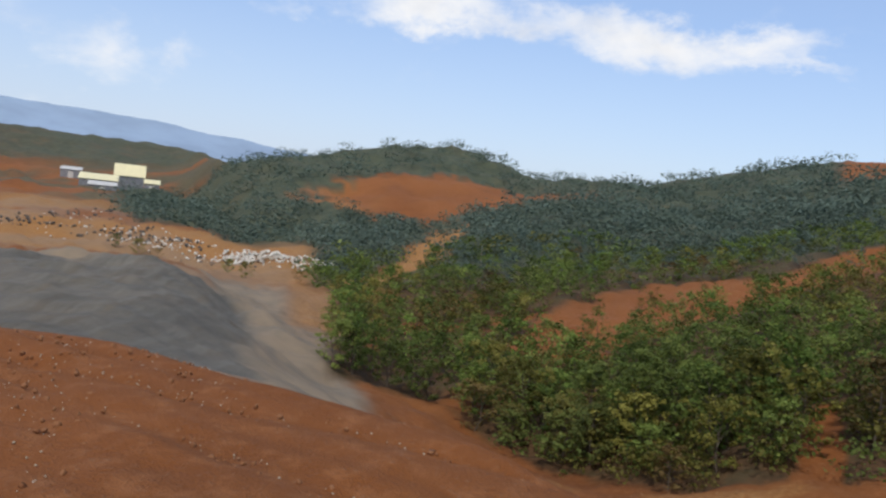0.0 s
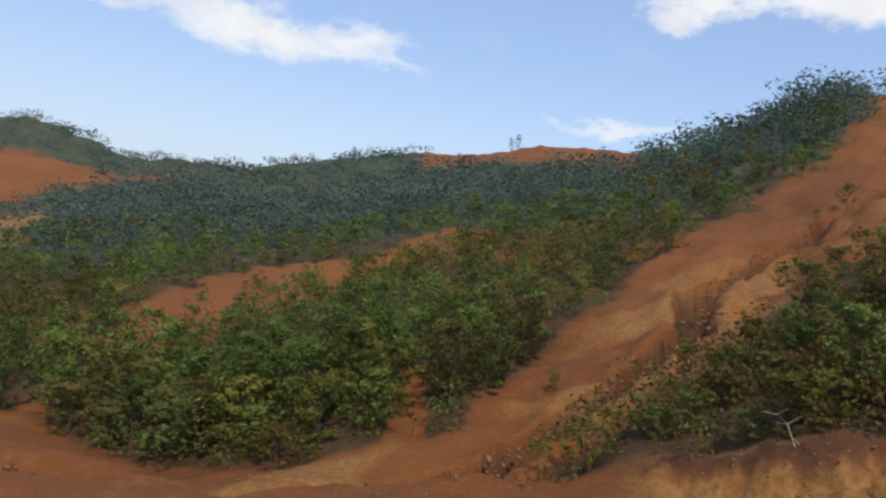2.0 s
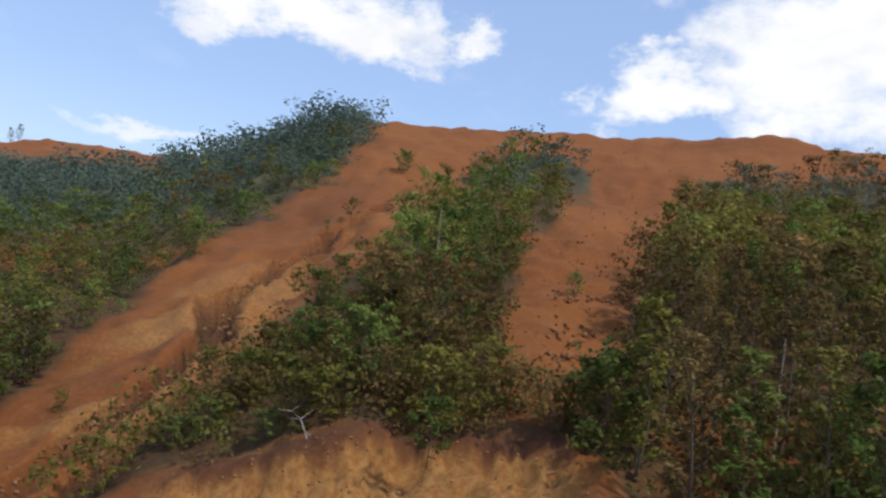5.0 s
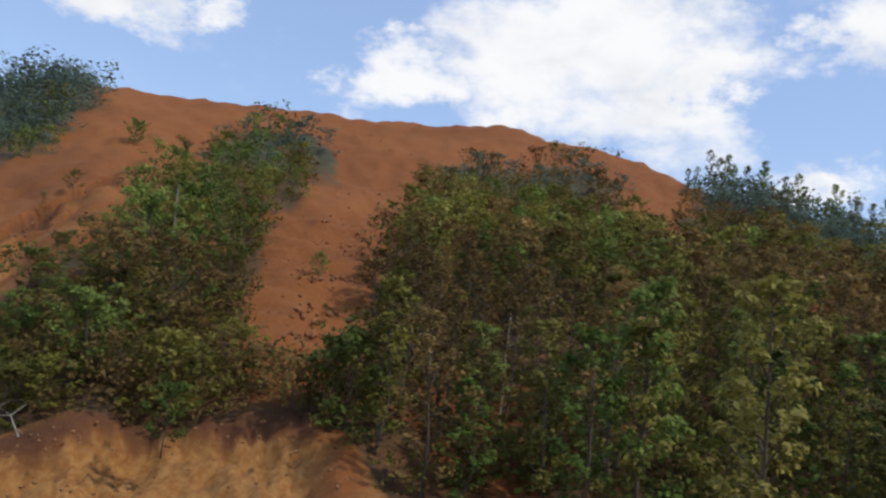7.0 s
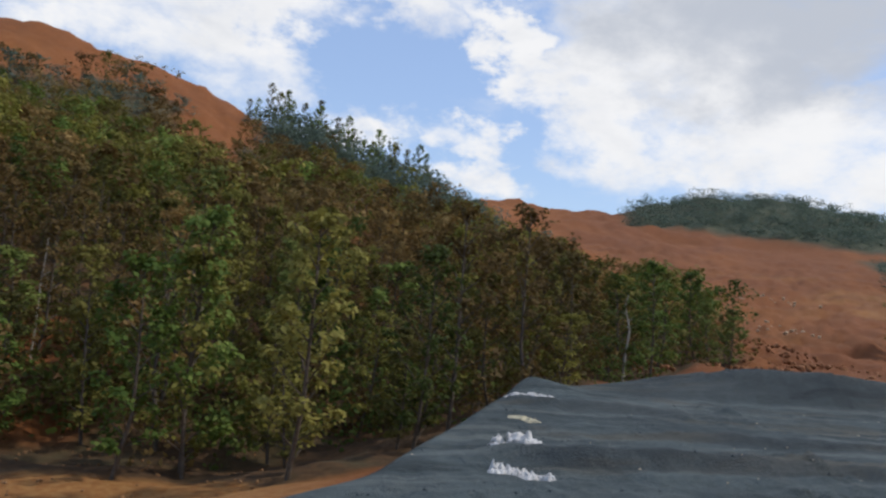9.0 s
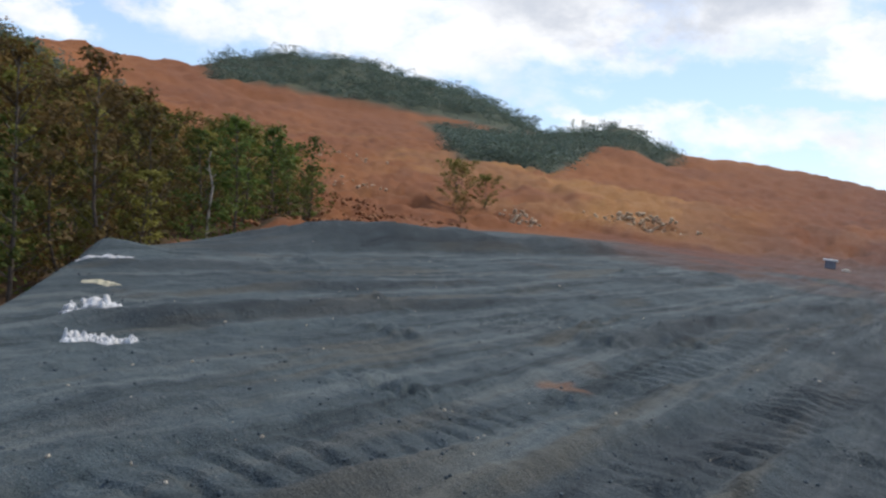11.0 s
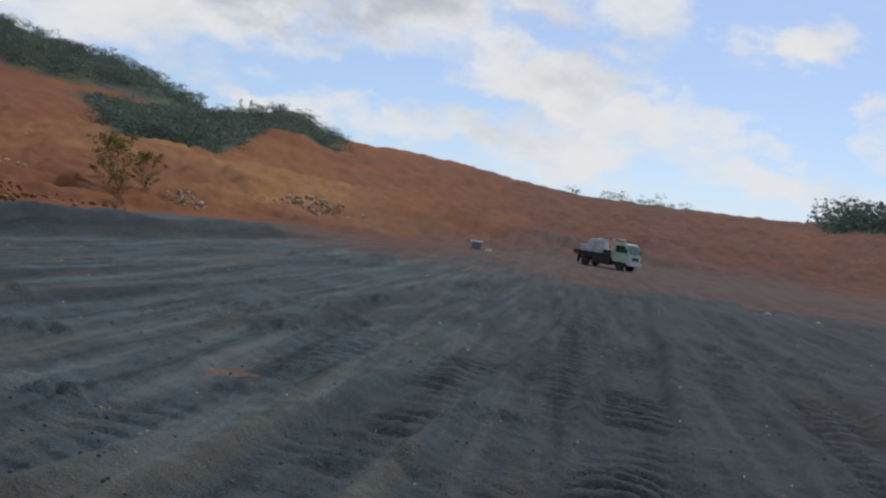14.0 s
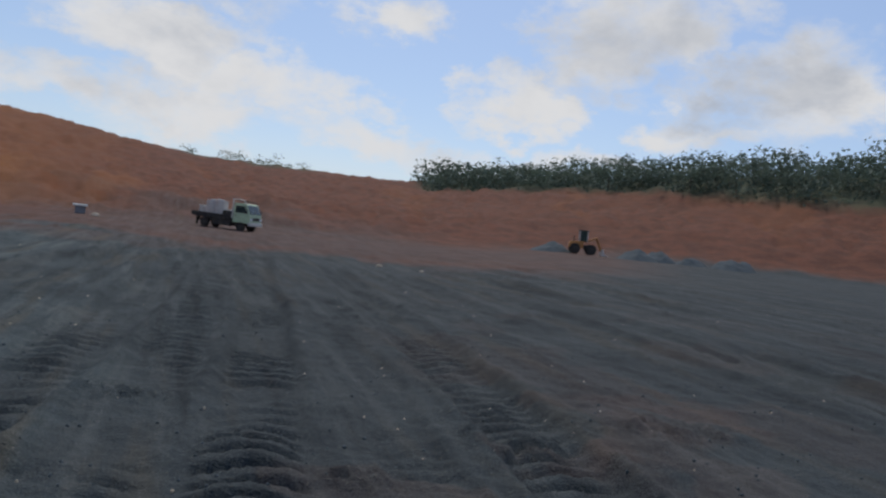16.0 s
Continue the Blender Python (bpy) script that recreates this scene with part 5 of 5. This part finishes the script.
def heap(w, h, seed, material, label):
    n = 30
    u, v = np.meshgrid(np.linspace(-1, 1, n), np.linspace(-1, 1, n), indexing="ij")
    d = np.hypot(u, v)
    z = h * np.clip(1 - d ** 1.3, -.15, 1) * (1 + .3 * rough(u, v, .5, seed, 4)) - .1
    vs = np.stack([u * w / 2, v * w / 2 * .7, z], -1).reshape(-1, 3)
    i = (np.arange(n - 1)[:, None] * n + np.arange(n - 1)[None]).ravel()
    ob = new("spoil_mound", mesh_of("spoil_mound", vs, np.stack([i, i + n, i + n + 1, i + 1], 1), [material], smooth=True))
    return tagged(ob, label, "heap", "heaps below the pit wall")


for k, (x, y, w, h) in enumerate(((-34.0, -68.5, 6, 1.1), (-40.5, -63.5, 6, 1.1), (-43.5, -64.5, 5.5, 1.2), (-46.5, -63.5, 5, .9), (-50.0, -61.5, 6.5, 1.4))):
    stand(heap(w, h, 200 + k, SPOIL, "dark spoil heap tipped below the red pit wall"), x, y, 35, .05)


# ---------------------------------------------------------------- bare stems, dead wood and single shrubs
def snag(height, seed, material, label, lean=.06, twigs=3, girth=.05):
    rng = np.random.default_rng(seed)
    ob = tagged(new("bare_tree"), label, "dead tree")
    pts = [(0, 0, -.3)] + [(lean * height * t + rng.normal(0, .05), rng.normal(0, .05), height * t) for t in (.3, .6, .85, 1)]
    part("trunk", limb(pts, [girth * 1.2, girth, girth * .8, girth * .55, girth * .25]), material, ob)
    for k in range(twigs):
        t = rng.uniform(.5, .95)
        a = rng.uniform(0, 6.3)
        s = np.array([lean * height * t, 0, height * t])
        part("branch", limb([s, s + .07 * height * np.array([math.cos(a), math.sin(a), .6])], [girth * .35, girth * .12]), material, ob)
    return ob


stand(snag(4.8, 1, PALE_BARK, "pale leafless trunk standing among green shrubs"), 30.0, 15.6)
stand(snag(3.3, 2, PALE_BARK, "pale bare pole-like trunk at the wood's edge"), 22.6, -18.3)
stand(snag(3.4, 3, PALE_BARK, "bleached dead tree in the green woods", .03, 5), 5.0, 100.0)
stand(snag(3.6, 4, PALE_BARK, "pale slender stem among the dry trees", girth=.03), 25.2, 1.0)
stand(snag(3.0, 5, BARK, "thin bare stem at the foot of the slope", girth=.022), 18.9, -4.6)
stand(snag(3.2, 6, BARK, "thin bare stem at the foot of the slope", girth=.022), 18.6, -5.2)


def dead_branch():
    ob = tagged(new("dead_branch"), "bleached dead branch hanging over the dug edge", "branch")
    part("bough", limb([(0, 0, -.1), (.1, .3, .5), (-.1, .55, .72), (-.4, .9, .78)], [.022, .018, .013, .005]), PALE_BARK, ob)
    for p in (((.1, .3, .5), (.3, .0, .75)), ((-.1, .55, .72), (-.2, .3, .95)), ((.1, .3, .5), (.25, .65, .45)), ((0, .1, .2), (.05, -.5, -.35))):
        part("twig", limb([p[0], p[1]], [.012, .004]), PALE_BARK, ob)
    return ob


stand(dead_branch(), 17.4, 12.1, 30)


def single_shrubs():
    rng = np.random.default_rng(8)
    spots = [(81, 48, 2.6, 0), (83, 48.5, 2.2, 1), (51.7, 34.7, 1.5, 1), (48, 34.4, 1.0, 2), (20, 25.4, .8, 1), (26.7, 25.3, .7, 2), (33.4, 25.4, 1.0, 2), (38.6, 11.6, 1.1, 0),
             (20.3, 4.9, 2.6, 0), (21.4, 5.4, 2.0, 0), (79, 12.5, 2.6, 0), (17.2, 8.4, 1.4, 0), (31.5, -47.5, 3.2, 1), (33.6, -51.5, 2.6, 2), (24.5, -38, 1.4, 2), (30, -49.5, 2.4, 1),
             (-13.9, 88, 2.4, 0), (-9.6, 94, 3.2, 0), (-23, 91, 2.0, 1), (-8.8, 71, 1.4, 2), (-25.5, 92, 1.5, 0), (-16.5, 90.5, 1.6, 2), (-46, 116, 2.4, 1), (-42, 113, 2.0, 2), (-50, 117, 2.0, 0)]
    for k in range(14):
        t = rng.uniform(0, 1)
        spots.append((14 + 18 * t + rng.normal(0, 1.5), 62 + 13 * t + rng.normal(0, 2.0), rng.uniform(.5, 1.1), int(rng.integers(3))))
    for x, y, h, k in spots:
        ob = tagged(new("shrub"), ("green shrub alone on bare red earth", "olive shrub alone on bare red earth", "dry shrub alone on bare red earth")[k], "shrub", "shrubs on bare earth")
        tm, cm = TREES[k, int(rng.integers(5)), False]
        under("stem", tm, ob)
        under("foliage", cm, ob)
        s = h / 2.5
        ob.matrix_basis = Matrix.Translation((x, y, float(land(x, y)) - .08)) @ Matrix.Rotation(rng.uniform(0, 6.3), 4, "Z") @ Matrix.Diagonal((s * 1.05, s * 1.05, s, 1))
    # slender taller trees along the skyline
    crest_trees = [(33.5, .995, 5.2, 0), (33.1, .99, 4.8, 0), (21.6, .99, 4, 0), (154.4, .99, 4.6, 0), (155.2, .992, 4.0, 0), (116.8, .99, 3.4, 1)]
    for k in range(22):
        crest_trees.append((99.5 + 13.5 * (k + rng.uniform(-.3, .3)) / 21, rng.uniform(.88, .97), rng.uniform(4.6, 7.6), int(rng.integers(2))))
    for b, f, h, k in crest_trees:
        r = float(contour("ridge", b)) * f
        x, y = r * math.sin(radians(b)), r * math.cos(radians(b))
        ob = tagged(new("skyline_tree"), "dark slender tree standing out on the ridge", "tree", "trees on the skyline")
        tm, cm = TREES[k, int(rng.integers(5)), True]
        under("trunk", tm, ob)
        under("crown", cm, ob)
        s = h / 5
        ob.matrix_basis = Matrix.Translation((x, y, float(land(x, y)) - .1)) @ Matrix.Rotation(rng.uniform(0, 6.3), 4, "Z") @ Matrix.Diagonal((max(s * .8, 1.3) if b < 40 else s * .8, max(s * .8, 1.3) if b < 40 else s * .8, s, 1))


single_shrubs()


# ---------------------------------------------------------------- the works in the valley
def hall(w, d, wall, rise, roof, label):
    h = tagged(new("works_building"), label, "building", "works in the valley")
    part("wall", block(-w / 2, w / 2, -d / 2, d / 2, -1.5, wall, .05), GREY_WALL, h)
    o = .5
    part("roof", prism([(-w / 2 - o, wall - .1), (w / 2 + o, wall - .1), (w / 2 + o, wall + .15), (0, wall + rise), (-w / 2 - o, wall + .15)], -d / 2 - o, d / 2 + o, .03), roof, h)
    n = max(2, int(w / 3.2))
    for k in range(n):
        x = -w / 2 + w * (k + .5) / n
        win = part("window", block(x - .7, x + .7, -d / 2 - .05, -d / 2 + .06, wall * .55, wall * .85, .02), DARK_STEEL, h)
        part("sill", block(x - .8, x + .8, -d / 2 - .12, -d / 2 + .02, wall * .55 - .15, wall * .55 - .03, .02), PALE_WALL, win)
    part("door", block(-1.1, 1.1, -d / 2 - .06, -d / 2 + .05, -1.2, wall * .5, .02), PALE_WALL, h)
    return h


def lean_to(w, d, lo, hi, label, roof):
    h = tagged(new("works_shed"), label, "shed", "works in the valley")
    part("wall", prism([(-d / 2, -1.5), (d / 2, -1.5), (d / 2, hi), (-d / 2, lo)], -w / 2, w / 2, .03), GREY_WALL, h)
    part("roof", prism([(-d / 2 - .5, lo - .05), (d / 2 + .3, hi + .05), (d / 2 + .3, hi + .25), (-d / 2 - .5, lo + .15)], -w / 2 - .4, w / 2 + .4, .02), roof, h)
    part("door", block(-d / 2 - .06, -d / 2 + .03, -1.4, 1.4, -1.2, lo * .8, .02), PALE_WALL, h)
    return h


stand(hall(11, 14, 5.5, 6.0, CREAM_ROOF, "tall grey works hall with a cream-yellow roof"), -163, 392, 112)
stand(lean_to(17, 9, 4.0, 6.5, "low works shed with a cream sloping roof", CREAM_ROOF), -169.5, 372, 112)
stand(lean_to(12, 8, 2.8, 4.2, "low works shed with a pale sloping roof", PALE_WALL), -163, 362, 112)
stand(lean_to(7, 7, 5.2, 7.0, "grey works annex with a cream roof edge", CREAM_ROOF), -149, 386, 112)
stand(lean_to(11, 9, 6.0, 7.5, "pale-roofed shed beside the works road", PALE_WALL), -224, 455, 112)


def blocks(name, spots, sizes, material, label, seed, category, angular=True):
    """Loose stones or rubble, too many to count, as one mesh."""
    rng = np.random.default_rng(seed)
    cube = np.array([(x, y, z) for z in (-.5, .5) for x, y in ((-.5, -.5), (.5, -.5), (.5, .5), (-.5, .5))])
    faces = np.array([(3, 2, 1, 0), (4, 5, 6, 7), (0, 1, 5, 4), (1, 2, 6, 5), (2, 3, 7, 6), (3, 0, 4, 7)])
    vs, fs = [], []
    z = land(spots[:, 0], spots[:, 1]) + ruts(spots[:, 0], spots[:, 1])
    for i, (p, s) in enumerate(zip(spots, sizes)):
        v = cube * s * rng.uniform(.55, 1.2, 3) * (1 + rng.normal(0, .17, (8, 3)))
        q = Euler(rng.uniform(0, 6.3, 3)).to_matrix() if angular else Euler((0, 0, rng.uniform(0, 6.3))).to_matrix()
        vs.append(v @ np.array(q).T + (p[0], p[1], z[i] + (p[2] if len(p) > 2 else 0) + s * .18))
        fs.append(faces + 8 * i)
    return tagged(new(name, mesh_of(name, np.concatenate(vs), np.concatenate(fs), [material])), label, category, kind="stuff")


def scatter():
    rng = np.random.default_rng(17)

    def cloud(n, cx, cy, sx, sy, pile=0.0):
        p = rng.normal(0, 1, (n, 2))
        up = pile * np.exp(-.5 * (p ** 2).sum(1)) * rng.uniform(.2, 1, n)
        return np.stack([cx + p[:, 0] * sx, cy + p[:, 1] * sy, up], 1)

    white = np.concatenate([cloud(380, -29.5, 121, 3.0, 2.4, 1.5), cloud(150, -23, 121.5, 2.8, 1.5, .5), cloud(40, -36, 116, 3, 3), cloud(30, -18, 122, 1.5, 1), cloud(50, -45, 125, 3, 2)])
    blocks("rubble_pile", white, rng.uniform(.12, .42, len(white)), RUBBLE, "pile of broken white rubble on the red valley floor", 41, "rubble")
    dark = np.concatenate([cloud(60, -80, 164, 6, 3, .8), cloud(60, -60, 138, 5, 4, .6), cloud(70, -47, 127, 4, 2.5, .8), cloud(50, -76, 140, 5, 3, .6), cloud(40, -34, 114, 4, 4), cloud(40, -72, 180, 6, 5)])
    blocks("scrap_heaps", dark, rng.uniform(.15, .5, len(dark)), SCRAP, "scattered dark scrap and debris on the valley floor", 42, "debris")
    light = np.concatenate([cloud(50, -60, 138, 6, 4, .9), cloud(60, -47, 127, 4, 2.5, 1), cloud(30, -80, 164, 6, 3, .9)])
    blocks("pale_debris", light, rng.uniform(.12, .4, len(light)), RUBBLE, "pale broken debris among the scrap", 43, "debris")
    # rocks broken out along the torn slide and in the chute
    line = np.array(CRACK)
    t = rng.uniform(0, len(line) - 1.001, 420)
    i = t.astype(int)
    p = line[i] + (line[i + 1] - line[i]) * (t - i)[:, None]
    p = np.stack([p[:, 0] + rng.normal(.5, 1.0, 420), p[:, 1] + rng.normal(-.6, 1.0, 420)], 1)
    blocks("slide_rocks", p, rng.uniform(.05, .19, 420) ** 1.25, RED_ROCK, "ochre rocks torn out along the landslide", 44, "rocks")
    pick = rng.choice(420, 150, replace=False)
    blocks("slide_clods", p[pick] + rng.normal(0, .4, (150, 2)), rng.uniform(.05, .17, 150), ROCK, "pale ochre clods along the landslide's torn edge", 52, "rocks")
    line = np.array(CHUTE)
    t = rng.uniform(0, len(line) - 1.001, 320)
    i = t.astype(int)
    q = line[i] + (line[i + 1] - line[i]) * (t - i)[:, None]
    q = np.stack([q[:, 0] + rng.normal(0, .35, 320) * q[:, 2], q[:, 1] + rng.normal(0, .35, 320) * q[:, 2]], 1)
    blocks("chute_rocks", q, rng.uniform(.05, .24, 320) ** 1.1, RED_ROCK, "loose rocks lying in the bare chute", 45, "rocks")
    # stones over gully floor, bench and cut edge
    b, f = np.radians(rng.uniform(14, 104, 900)), rng.uniform(.62, 1.06, 900)
    r = contour("foot", np.degrees(b)) * f
    g = np.stack([r * np.sin(b), r * np.cos(b)], 1)
    blocks("bench_stones", g, rng.uniform(.012, .10, 900) ** 1.15, ROCK, "stones and clods on the dug ochre bench", 46, "stones")
    # pebbles on the red apron and the yard
    b, r = np.radians(rng.uniform(-36, 22, 1500)), 3 + 6 * rng.uniform(0, 1, 1500) ** .8
    g = np.stack([r * np.sin(b), r * np.cos(b)], 1)
    blocks("apron_pebbles", g, rng.uniform(.004, .012, 1500), PALE_ROCK, "pale pebbles strewn over red earth", 47, "pebbles")
    b, r = np.radians(rng.uniform(100, 232, 2600)), 3.5 + 26 * rng.uniform(0, 1, 2600) ** 1.5
    g = np.stack([r * np.sin(b), r * np.cos(b)], 1)
    g = g[r < contour("crest", np.degrees(b)) * .98]
    pale_ = rng.uniform(0, 1, len(g)) < .12
    blocks("yard_pebbles", g[pale_], rng.uniform(.005, .022, pale_.sum()), PALE_ROCK, "pale pebbles scattered on the dark yard", 48, "pebbles")
    blocks("yard_clods", g[~pale_], rng.uniform(.005, .024, (~pale_).sum()) , SPOIL, "dark clods of spoil on the yard", 49, "clods")
    b, r = np.radians(rng.uniform(-36, 24, 900)), 3 + 6 * rng.uniform(0, 1, 900) ** .8
    blocks("apron_clods", np.stack([r * np.sin(b), r * np.cos(b)], 1), rng.uniform(.01, .035, 900), RED_ROCK, "crumbs of red earth on the apron", 54, "clods")
    # outcrops on the pit wall
    pale = np.concatenate([cloud(50, 25.5, -47.5, .8, .6, .7), cloud(160, 21, -58, 2.2, .9, 1.3), cloud(30, 66, -75, 3, 1.5, .5), cloud(26, 41, -48.5, 1.5, 1, .4)])
    blocks("pale_outcrop", pale, rng.uniform(.06, .28, len(pale)), TAN_ROCK, "pale broken outcrop in the red pit wall", 50, "rocks")
    och = np.concatenate([cloud(150, 28, -33, 2.6, 1.2, .7), cloud(90, 24, -27, 1.6, 1.6, .3), cloud(70, 26, -21.5, 1.5, 1, .6)])
    blocks("edge_rocks", och, rng.uniform(.05, .2, len(och)), RED_ROCK, "ochre rocks heaped behind the spoil bank", 51, "rocks")


scatter()


# ---------------------------------------------------------------- far mountains
def far_range(name, profile, distance, colour, seed, label):
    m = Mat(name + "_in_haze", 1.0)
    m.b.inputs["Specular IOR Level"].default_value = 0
    # the haze is mixed into the mountains' base colour
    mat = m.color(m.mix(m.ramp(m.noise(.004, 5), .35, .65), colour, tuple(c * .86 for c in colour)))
    bs = np.linspace(profile[0][0], profile[-1][0], 160)
    el = np.interp(bs, [p[0] for p in profile], [p[1] for p in profile]) + .12 * rough(bs, bs * 0, 3, seed, 5)
    vs, n = [], 9
    for b, e in zip(bs, el):
        for k in range(n):
            d = distance * (1 - .25 * (1 - k / (n - 1)))
            h = distance * math.tan(radians(e)) * (k / (n - 1)) ** 1.2 - 60 * (1 - k / (n - 1)) 
            vs.append((d * math.sin(radians(b)), d * math.cos(radians(b)), h))
    i = (np.arange(159)[:, None] * n + np.arange(n - 1)[None]).ravel()
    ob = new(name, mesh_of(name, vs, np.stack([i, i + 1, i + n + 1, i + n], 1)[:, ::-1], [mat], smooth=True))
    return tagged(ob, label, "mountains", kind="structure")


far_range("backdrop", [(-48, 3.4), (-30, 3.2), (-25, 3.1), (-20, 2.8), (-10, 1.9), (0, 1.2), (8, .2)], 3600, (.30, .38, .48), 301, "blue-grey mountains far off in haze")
